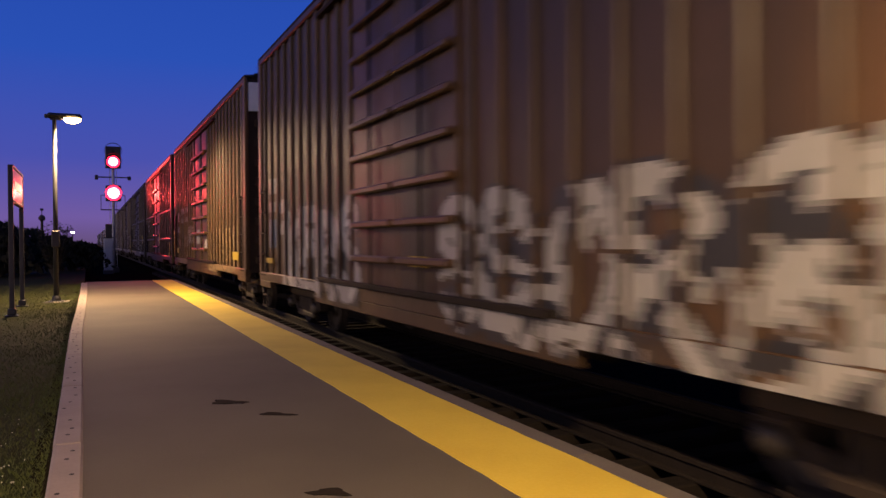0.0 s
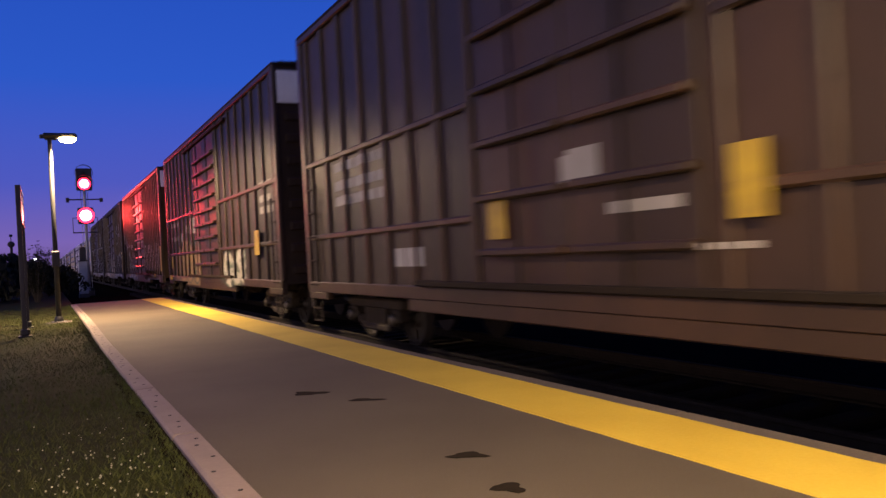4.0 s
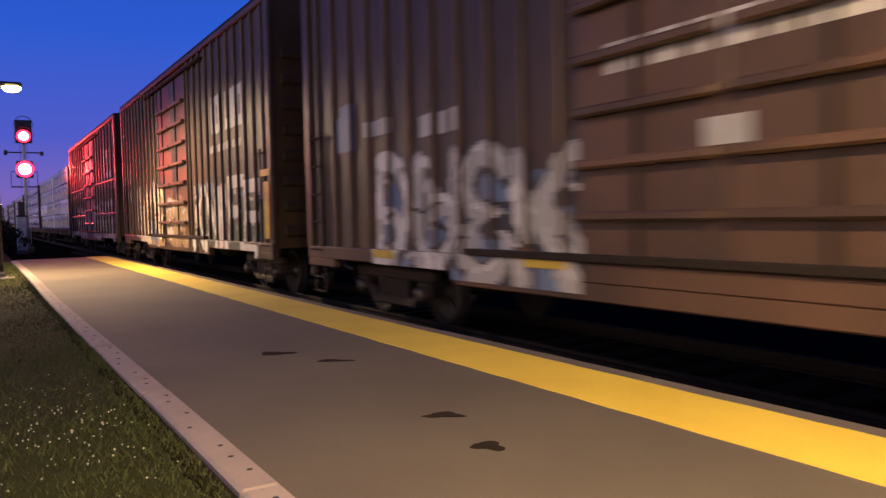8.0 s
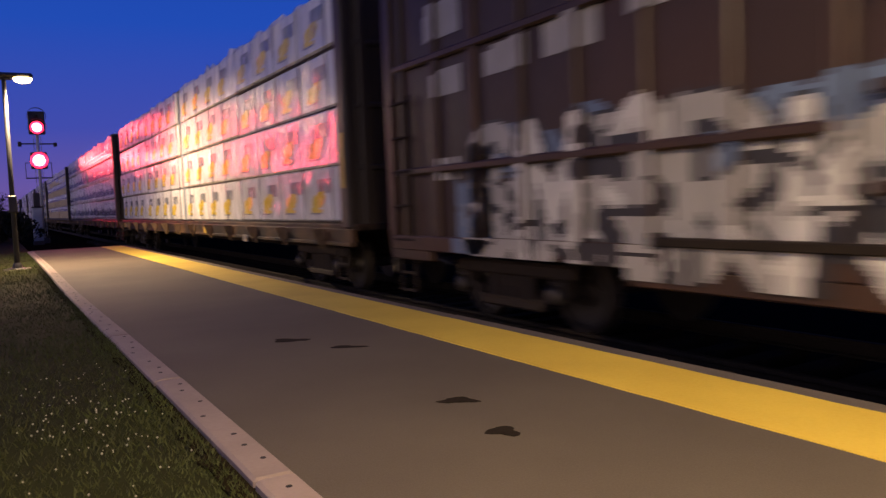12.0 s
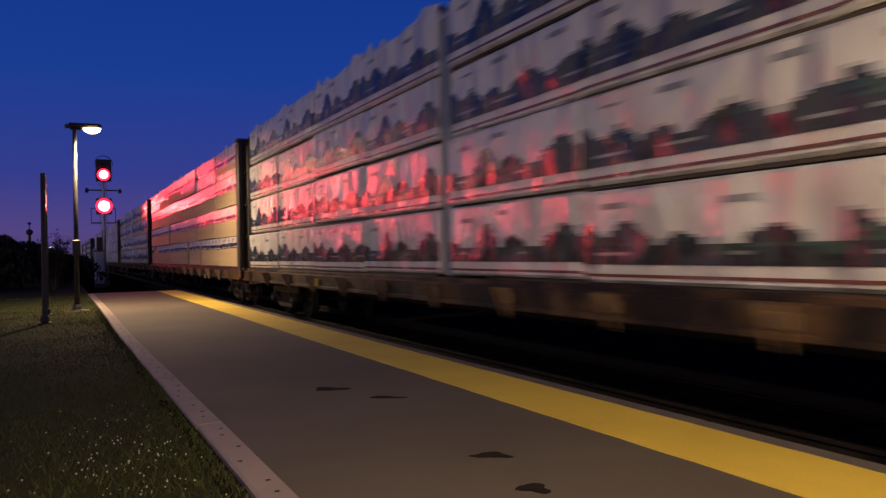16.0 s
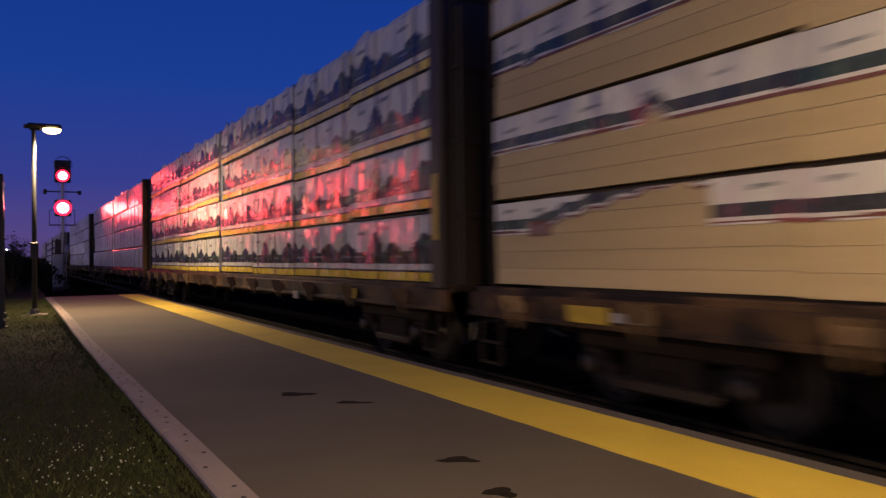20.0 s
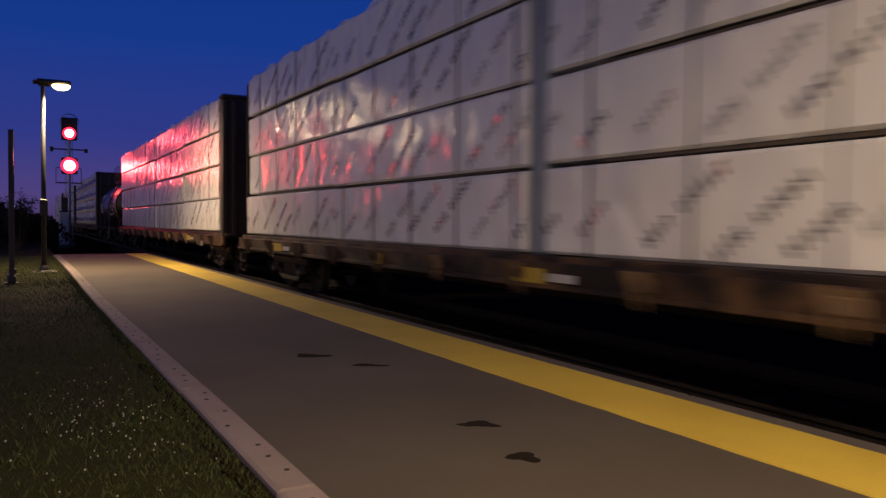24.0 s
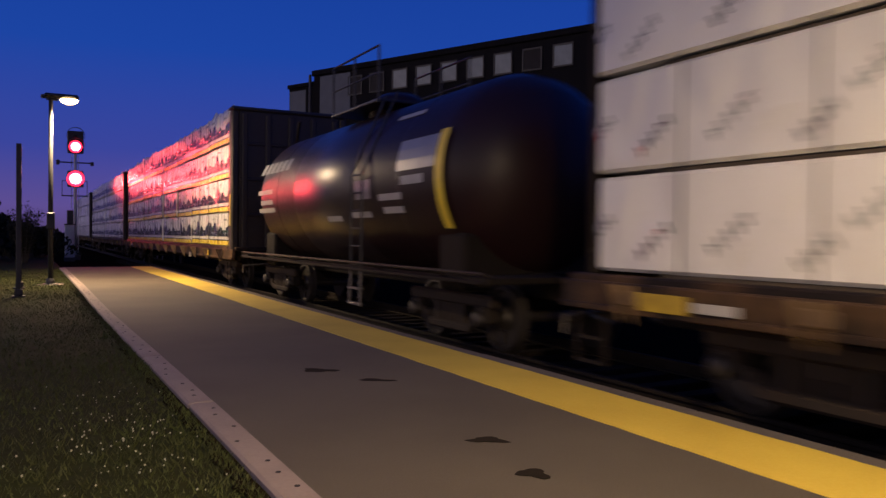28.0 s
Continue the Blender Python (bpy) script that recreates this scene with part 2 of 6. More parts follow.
WRAPDIM = material("weathered_lumber_wrap", (0.57, 0.56, 0.54), 0.15, scale=2.8, fine=8.0, amount=0.3, second=(0.42, 0.41, 0.40), bump=1.0, depth=0.075, stretch=(1, 1.0, 0.38), vary=0.06, crease=0.045)
BOARDS = material("raw_lumber_boards", (0.43, 0.335, 0.19), 0.75, scale=1.4, fine=30, amount=0.4, second=(0.29, 0.215, 0.12), stretch=(1, 0.25, 3), bump=0.25, depth=0.006, vary=0.08)
DUNNAGE = material("dunnage_timber", (0.055, 0.04, 0.028), 0.9, scale=3, fine=20)
STRAP = material("load_strap", (0.03, 0.03, 0.033), 0.5)
INK = [material("print_" + k, c, 0.25, scale=2.8, fine=8.0, amount=0.3, bump=0.7, depth=0.07, stretch=(1, 1.0, 0.38), crease=0.035) for k, c in (
    ("black", (0.022, 0.026, 0.030)), ("green", (0.030, 0.060, 0.048)), ("red_brown", (0.14, 0.048, 0.032)), ("yellow", (0.62, 0.46, 0.05)),
    ("grey", (0.22, 0.23, 0.235)), ("white", (0.54, 0.53, 0.515)))]
SPRAY = [material("spray_" + k, c, 0.5, scale=3, fine=25, amount=0.35, bump=0.05) for k, c in (
    ("white", (0.46, 0.45, 0.44)), ("silver", (0.27, 0.262, 0.255)), ("black", (0.018, 0.017, 0.018)), ("blue", (0.085, 0.125, 0.205)),
    ("peach", (0.27, 0.175, 0.085)), ("pink", (0.44, 0.33, 0.30)), ("teal", (0.028, 0.046, 0.040)), ("cream", (0.50, 0.43, 0.29)),
    ("tan", (0.17, 0.115, 0.06)), ("red", (0.20, 0.045, 0.035)))]
WALLDARK = material("dark_wall", (0.010, 0.009, 0.010), 0.85, spec=0.1, scale=1.0, fine=14)
BAY = material("dull_pale_panel", (0.085, 0.095, 0.12), 0.6, scale=0.8, fine=14, amount=0.5)
WINDOWBLUE = material("window_glass", (0.13, 0.16, 0.19), 0.12, scale=2, fine=10, bump=0)
WOODPOST = material("tan_timber_partition", (0.32, 0.22, 0.085), 0.7, scale=2, fine=20, second=(0.14, 0.09, 0.035), amount=0.7, stretch=(3, 3, 0.4))
PARTITION = material("partition_grey", (0.20, 0.225, 0.26), 0.5, scale=2, fine=14, second=(0.11, 0.13, 0.15), amount=0.6)
PALEMETAL = material("pale_roof_unit", (0.40, 0.42, 0.45), 0.5, scale=2, fine=20)


# ---- mesh helpers ----
class Shape:
    """Gathers plain faces, then becomes one mesh."""

    def __init__(self):
        self.v, self.f, self.k = [], [], []

    def face(self, pts, k=0):
        i = len(self.v)
        self.v += [tuple(p) for p in pts]
        self.f.append(tuple(range(i, i + len(pts))))
        self.k.append(k)

    def box(self, x0, x1, y0, y1, z0, z1, c=0.0, k=0):
        """A box, chamfered by c."""
        X, Y, Z = (x0, x1), (y0, y1), (z0, z1)
        c = min(c, (x1 - x0) * 0.45, (y1 - y0) * 0.45, (z1 - z0) * 0.45)
        i = len(self.v)
        if c <= 0:
            self.v += [(X[a], Y[b], Z[d]) for a in (0, 1) for b in (0, 1) for d in (0, 1)]
            q = [(0, 1, 3, 2), (4, 6, 7, 5), (0, 4, 5, 1), (2, 3, 7, 6), (0, 2, 6, 4), (1, 5, 7, 3)]
            self.f += [tuple(i + j for j in f) for f in q]
            self.k += [k] * 6
            return self
        s = (1, -1)
        idx = {}
        for a in (0, 1):
            for b in (0, 1):
                for d in (0, 1):
                    for ax in range(3):
                        p = [X[a] + s[a] * c, Y[b] + s[b] * c, Z[d] + s[d] * c]
                        p[ax] = (X[a], Y[b], Z[d])[ax]
                        idx[a, b, d, ax] = len(self.v)
                        self.v.append(tuple(p))
        fs = []
        for ax in range(3):
            for e in (0, 1):
                def at(u, w, ax=ax, e=e):
                    t = [0, 0, 0]
                    t[ax], t[(ax + 1) % 3], t[(ax + 2) % 3] = e, u, w
                    return idx[t[0], t[1], t[2], ax]
                q = (at(0, 0), at(1, 0), at(1, 1), at(0, 1))
                fs.append(q if e else q[::-1])
        for ax in range(3):
            o1, o2 = (ax + 1) % 3, (ax + 2) % 3
            for u in (0, 1):
                for w in (0, 1):
                    def at2(e, side, ax=ax, o1=o1, o2=o2, u=u, w=w):
                        t = [0, 0, 0]
                        t[ax], t[o1], t[o2] = e, u, w
                        return idx[t[0], t[1], t[2], side]
                    q = (at2(0, o1), at2(1, o1), at2(1, o2), at2(0, o2))
                    fs.append(q if u == w else q[::-1])
        for a in (0, 1):
            for b in (0, 1):
                for d in (0, 1):
                    q = (idx[a, b, d, 0], idx[a, b, d, 1], idx[a, b, d, 2])
                    fs.append(q if (a + b + d) % 2 else q[::-1])
        self.f += fs
        self.k += [k] * len(fs)
        return self

    def rod(self, p, q, r, n=8, r2=None, k=0):
        """A round bar from p to q."""
        p, q = Vector(p), Vector(q)
        r2 = r if r2 is None else r2
        w = (q - p).normalized()
        u = w.orthogonal().normalized()
        v = w.cross(u)
        i = len(self.v)
        for e, rr in ((p, r), (q, r2)):
            for j in range(n):
                a = 2 * math.pi * j / n
                self.v.append(tuple(e + rr * (math.cos(a) * u + math.sin(a) * v)))
        for j in range(n):
            self.f.append((i + j, i + (j + 1) % n, i + n + (j + 1) % n, i + n + j))
        self.f.append(tuple(i + j for j in range(n))[::-1])
        self.f.append(tuple(i + n + j for j in range(n)))
        self.k += [k] * (n + 2)
        return self

    def spin(self, profile, axis="x", n=24, k=0, centre=(0, 0, 0)):
        """A solid of revolution: profile of (along, radius)."""
        i = len(self.v)
        for al, r in profile:
            for j in range(n):
                a = 2 * math.pi * j / n
                c, s = r * math.cos(a), r * math.sin(a)
                p = {"x": (al, c, s), "y": (c, al, s), "z": (c, s, al)}[axis]
                self.v.append(tuple(p[t] + centre[t] for t in range(3)))
        for m in range(len(profile) - 1):
            for j in range(n):
                j2 = (j + 1) % n
                self.f.append((i + m * n + j, i + (m + 1) * n + j, i + (m + 1) * n + j2, i + m * n + j2))
                self.k.append(k)
        self.f.append(tuple(i + j for j in range(n)))
        self.f.append(tuple(i + (len(profile) - 1) * n + j for j in range(n))[::-1])
        self.k += [k, k]
        return self

    def mesh(self, name, mats, smooth=False):
        me = bpy.data.meshes.new(name)
        me.from_pydata(self.v, [], self.f)
        for m in mats if isinstance(mats, (list, tuple)) else [mats]:
            me.materials.append(m)
        if any(self.k):
            me.polygons.foreach_set("material_index", self.k)
        if smooth:
            me.polygons.foreach_set("use_smooth", [True] * len(me.polygons))
        bm = bmesh.new()
        bm.from_mesh(me)
        bmesh.ops.recalc_face_normals(bm, faces=bm.faces)
        bm.to_mesh(me)
        bm.free()
        me.update()
        return me


def part(name, me, parent, label="", at=(0, 0, 0), rz=0.0):
    """One mesh object under a thing or a part."""
    ob = new(name, me)
    ob.parent = parent
    ob.location = at
    if rz:
        ob.rotation_euler = (0, 0, radians(rz))
    if label:
        tagged(ob, label)
    return ob


def thing(name, label, category, group="", kind="", at=(0, 0, 0)):
    ob = new(name)
    ob.empty_display_size = 0.2
    ob.location = at
    return tagged(ob, label, category, group, kind)


def solid(name, me, label, category, group="", kind="", at=(0, 0, 0)):
    ob = new(name, me)
    ob.location = at
    return tagged(ob, label, category, group, kind)


CACHE = {}


def cached(key, make):
    if key not in CACHE:
        CACHE[key] = make()
    return CACHE[key]


def boxmesh(name, dims, mat, c=0.01):
    x0, x1, y0, y1, z0, z1 = dims
    return cached(("box", name, dims, mat.name), lambda: Shape().box(x0, x1, y0, y1, z0, z1, c).mesh(name, mat))


# ---- ground, platform, track ----
def build_ground():
    s = Shape()
    prof = [(-2500, GRASS_Z), (-400, GRASS_Z), (-60, GRASS_Z), (-20, GRASS_Z), (-8, GRASS_Z), (-3.0, GRASS_Z), (-2.8, -0.55), (0.1, -0.58), (0.7, -0.50), (3.2, -0.50), (4.2, -0.75),
            (8, -0.6), (20, -0.3), (60, -0.2), (400, -0.2), (2500, -0.2)]
    ys = [-2500, -400, -60, -20, -5, 0, 5, 10, 20, 40, 80, 200, 600, 2500]
    for a, b in zip(prof, prof[1:]):
        for y0, y1 in zip(ys, ys[1:]):
            k = 1 if a[0] >= -3.0 and b[0] <= 60 else 0
            s.face([(a[0], y0, a[1]), (b[0], y0, b[1]), (b[0], y1, b[1]), (a[0], y1, a[1])], k)
    solid("ground", s.mesh("ground", [SOIL, BALLAST]), "mown grass ground with a dark ballast track bed", "ground", kind="structure")


def ragged_strip(name, x0, x1, y0, y1, z0, z1, step, amount, seed):
    """A long slab with slightly uneven long edges."""
    rng = random.Random(seed)
    n = int((y1 - y0) / step)
    pts = [(x0 + rng.uniform(-amount, amount), x1 + rng.uniform(-amount, amount), y0 + (y1 - y0) * i / n) for i in range(n + 1)]
    s = Shape()
    for (a0, a1, ya), (b0, b1, yb) in zip(pts, pts[1:]):
        s.face([(a0, ya, z1), (a1, ya, z1), (b1, yb, z1), (b0, yb, z1)])
        s.face([(a0, ya, z0), (a0, ya, z1), (b0, yb, z1), (b0, yb, z0)])
        s.face([(a1, ya, z1), (a1, ya, z0), (b1, yb, z0), (b1, yb, z1)])
    for a0, a1, y in (pts[0], pts[-1]):
        s.face([(a0, y, z0), (a1, y, z0), (a1, y, z1), (a0, y, z1)])
    return s


def build_platform():
    root = thing("platform", "grey asphalt railway platform with a yellow edge strip", "platform", kind="structure")
    part("deck", Shape().box(CURB_R - 0.06, 0.012, PLATFORM_START, PLATFORM_END, -0.56, 0.0, 0.01).mesh("deck", ASPHALT), root, "dark grey asphalt deck")
    part("yellow_strip", ragged_strip("yellow_strip", -0.70, -0.002, PLATFORM_START, PLATFORM_END - 0.02, -0.02, 0.006, 0.22, 0.006, 3).mesh("yellow_strip", YELLOW), root, "yellow painted warning strip, worn at its edges")
    y, i = PLATFORM_START, 0
    rng = random.Random(5)
    while y < PLATFORM_END - 0.5:
        ln = min(3.0, PLATFORM_END - y)
        d = rng.uniform(-0.006, 0.006)
        part("coping_slab", boxmesh("coping_slab", (0.012, EDGE, 0.004, round(ln - 0.004, 3), -0.30, 0.0), COPING, 0.012), root, "" if i else "grey concrete edge slab", (d, y, d * 0.4))
        y += ln
        i += 1
    part("platform_wall", Shape().box(0.0, EDGE - 0.04, PLATFORM_START, PLATFORM_END, -0.6, -0.29).mesh("platform_wall", COPING), root)
    # curb between platform and grass
    curb = thing("curb", "weathered pinkish concrete curb with drilled holes along the grass", "curb", kind="structure")
    w = CURB_R - CURB_L
    hole = cached("hole", lambda: Shape().spin([(0, 0.016), (0.003, 0.014)], "z", 8).mesh("bolt_hole", HOLE))
    y = -15.05
    while y < 24.0:
        ln = 2.4
        j = rng.uniform(-0.004, 0.004)
        bend, ahead = (-0.045 * math.exp(-((q - 9.0) / 4.5) ** 2) for q in (y, y + ln))
        seg = part("curb_beam", boxmesh("curb_beam", (0, round(w, 3), 0.006, ln - 0.006, -0.22, 0.022), CURB, 0.016), curb, "", (CURB_L + j + bend, y, rng.uniform(-0.003, 0.003)), math.degrees(math.atan2(bend - ahead, ln)))
        for a in (0.22, 0.5, 0.78, 1.3, 1.62, 1.92, 2.2):
            part("bolt_hole", hole, seg, "", (w * rng.choice((0.3, 0.5, 0.62)) + rng.uniform(-0.02, 0.02), a + rng.uniform(-0.08, 0.08), 0.0215))
        y += ln
    # bare soil strip with the curb's shade put into its dark colour
    part("dirt_edge", ragged_strip("dirt_edge", CURB_L - 0.10, CURB_L + 0.02, -14.4, 24.4, -0.09, -0.022, 0.12, 0.03, 9).mesh("dirt_edge", SHADESOIL), curb, "bare soil beside the curb, darkened for the curb's shade")


def build_stains():
    for x, y, sx, sy, seed in ((-1.75, 2.77, 0.16, 0.085, 1), (-1.47, 2.11, 0.15, 0.05, 2), (-1.63, 0.0, 0.115, 0.07, 3), (-1.77, -0.68, 0.085, 0.085, 4)):
        rng = random.Random(seed)
        s = Shape()
        pts = []
        for j in range(18):
            a = 2 * math.pi * j / 18
            r = 1 + 0.25 * math.sin(3 * a + seed) + rng.uniform(-0.15, 0.15)
            pts.append((sx * r * math.cos(a), sy * r * math.sin(a)))
        top = [(px * 0.9, py * 0.9, 0.004) for px, py in pts]
        s.face(top)
        for (a, b), (c, d), p, q in zip(pts, pts[1:] + pts[:1], top, top[1:] + top[:1]):
            s.face([(a, b, 0.0), (c, d, 0.0), q, p])
        ob = solid("tar_patch", s.mesh("tar_patch", TAR), "dark flattened tar spot on the asphalt", "tar spot", "tar spots", at=(x, y, 0.0005))
        ob.rotation_euler = (0, 0, radians(-35))


def build_grass():
    rng = np.random.default_rng(4)
    n, m = 112000, 86000
    u = rng.random(n)
    x = CURB_L - 0.03 - 5.5 * rng.random(n) ** 1.6
    y = -3.2 + 29.0 * u ** 2.1
    y[m:] = -3.2 - 26.0 * u[m:] ** 1.8
    y += 0.7 * np.sin(x * 2.9) * rng.random(n) + rng.normal(0.0, 0.45, n)
    clump = np.sin(x * 2.3 + 1.3 * np.sin(y * 1.7)) * np.sin(y * 2.1 + x) * 0.5 + 0.5
    h = (0.016 + 0.030 * rng.random(n)) * (0.6 + 0.8 * clump)
    a = rng.random(n) * 2 * np.pi
    w = 0.003 + 0.003 * rng.random(n)
    lean = 0.7 * h
    foot = np.where(x > CURB_L - 0.12, -0.024, GRASS_Z)
    b = rng.random(n) * 2 * np.pi
    v = np.empty((n, 3, 3))
    v[:, 0] = np.stack([x - w * np.cos(a), y - w * np.sin(a), foot], 1)
    v[:, 1] = np.stack([x + w * np.cos(a), y + w * np.sin(a), foot], 1)
    v[:, 2] = np.stack([x + lean * np.cos(b), y + lean * np.sin(b), foot + h], 1)
    me = bpy.data.meshes.new("grass")
    me.from_pydata(v.reshape(-1, 3).tolist(), [], np.arange(3 * n).reshape(n, 3).tolist())
    me.materials.append(BLADE)
    solid("grass", me, "short mown grass beside the curb", "grass", kind="stuff")
    s = Shape()
    rr = random.Random(8)
    for i in range(130):
        cx, cy = rr.choice(((-3.6, 0.8), (-3.5, 0.4), (-3.75, 1.5), (-3.6, 1.9), (-3.9, 0.7)))
        fx, fy = min(rr.gauss(cx, 0.22), CURB_L - 0.12), rr.gauss(cy, 0.55)
        r = rr.uniform(0.003, 0.007)
        s.spin([(-r, r * 0.3), (0, r), (r * 0.8, r * 0.5)], "z", 6, centre=(fx, fy, GRASS_Z + rr.uniform(0.03, 0.06)))
    solid("clover_flowers", s.mesh("clover_flowers", FLOWER), "small white clover flowers scattered in the grass", "flowers", kind="stuff")


def build_track():
    root = thing("track", "steel rails on dark timber sleepers in ballast", "railway track", kind="structure", at=(TRACK_X, 0, RAIL_Z))
    for sx in (-0.7525, 0.7525):
        s = Shape()
        s.box(sx - 0.036, sx + 0.036, -60, 260, -0.045, 0.0, 0.008)
        s.box(sx - 0.010, sx + 0.010, -60, 260, -0.13, -0.04)
        s.box(sx - 0.07, sx + 0.07, -60, 260, -0.155, -0.128, 0.006)
        part("rail", s.mesh("rail", RAILSTEEL), root)
    tie = Shape().box(-1.3, 1.3, -0.11, 0.11, -0.32, -0.155, 0.012).mesh("sleeper", TIMBER)
    for i in range(110):
        part("sleeper", tie, root, "", (0, -12 + 0.53 * i, 0))


# ---- lamps, sign, signal, distance ----
def build_lamp_post(x, y, label, share=1.0):
    root = thing("platform_lamp_post", label, "lamp post", "platform lamp posts", at=(x, y, GRASS_Z))
    s = Shape()
    s.rod((0, 0, 0.0), (0, 0, 4.52), 0.062, 14, 0.048)
    part("pole", s.mesh("pole", GALV, True), root, "round galvanised steel pole")
    part("base_plate", Shape().box(-0.17, 0.17, -0.17, 0.17, 0, 0.03, 0.006).mesh("base_plate", DARKSTEEL), root)
    s = Shape().spin([(0.02, 0.11), (0.10, 0.10), (0.16, 0.07)], "z", 12)
    part("base_collar", s.mesh("base_collar", DARKSTEEL), root)
    part("footing", Shape().box(-0.3, 0.3, -0.3, 0.3, -0.1, 0.012, 0.02).mesh("footing", COPING), root, "small concrete footing")
    part("control_box", Shape().box(-0.09, 0.09, -0.15, -0.04, 1.36, 1.76, 0.015).mesh("control_box", DARKSTEEL), root, "dark control box on the pole")
    part("bracket", Shape().box(-0.10, 0.16, -0.04, 0.04, 4.50, 4.58, 0.01).mesh("bracket", DARKSTEEL), root)
    h = Shape()
    h.box(-0.16, 0.62, -0.17, 0.17, 4.555, 4.66, 0.045)
    h.box(-0.22, -0.05, -0.07, 0.07, 4.54, 4.63, 0.02)
    part("lamp_head", h.mesh("lamp_head", DARKSTEEL), root, "flat shoebox lamp housing")
    g = Shape().spin([(4.435, 0.08), (4.465, 0.16), (4.51, 0.20), (4.554, 0.205)], "z", 20, centre=(0.40, 0, 0))
    part("diffuser", g.mesh("diffuser", LAMPGLOW, True), root, "glowing warm white lens")
    li = bpy.data.lights.new("platform_lamp_light", "SPOT")
    li.energy, li.color, li.shadow_soft_size, li.spot_size, li.spot_blend = LAMP_POWER * share * 4, LAMP_WARM, 0.12, radians(170), 0.60
    lo = new("platform_lamp_light", li)
    lo.parent = root
    lo.location, lo.rotation_euler = (0.40, 0, 4.40), (0, radians(-10), 0)
    return root


def build_sign():
    root = thing("station_sign", "dark station name sign on two steel posts in the grass", "sign", at=(-4.25, 13.29, GRASS_Z))
    post = Shape().box(-0.045, 0.045, -0.045, 0.045, 0.0, 3.02, 0.008).mesh("post", DARKSTEEL)
    base = Shape()
    base.box(-0.12, 0.12, -0.12, 0.12, 0.0, 0.03, 0.005)
    base.box(-0.08, 0.08, -0.08, 0.08, 0.03, 0.16, 0.02)
    base = base.mesh("post_base", DARKSTEEL)
    for y in (0, 2.65):
        part("post", post, root, "", (0, y, 0))
        part("post_base", base, root, "", (0, y, 0))
    panel = part("panel", Shape().box(-0.03, 0.035, 0.05, 2.60, 2.32, 2.98, 0.01).mesh("panel", SIGNFACE), root, "glossy dark sign panel")
    fr = Shape()
    fr.box(-0.045, 0.05, 0.045, 2.605, 2.98, 3.03, 0.008)
    fr.box(-0.045, 0.05, 0.045, 2.605, 2.27, 2.32, 0.008)
    part("panel_frame", fr.mesh("panel_frame", DARKSTEEL), root)
    part("lettering_bar", Shape().box(0.036, 0.040, 0.5, 2.15, 2.56, 2.74).mesh("lettering_bar", SIGNBAR), panel, "pale lettering bar")


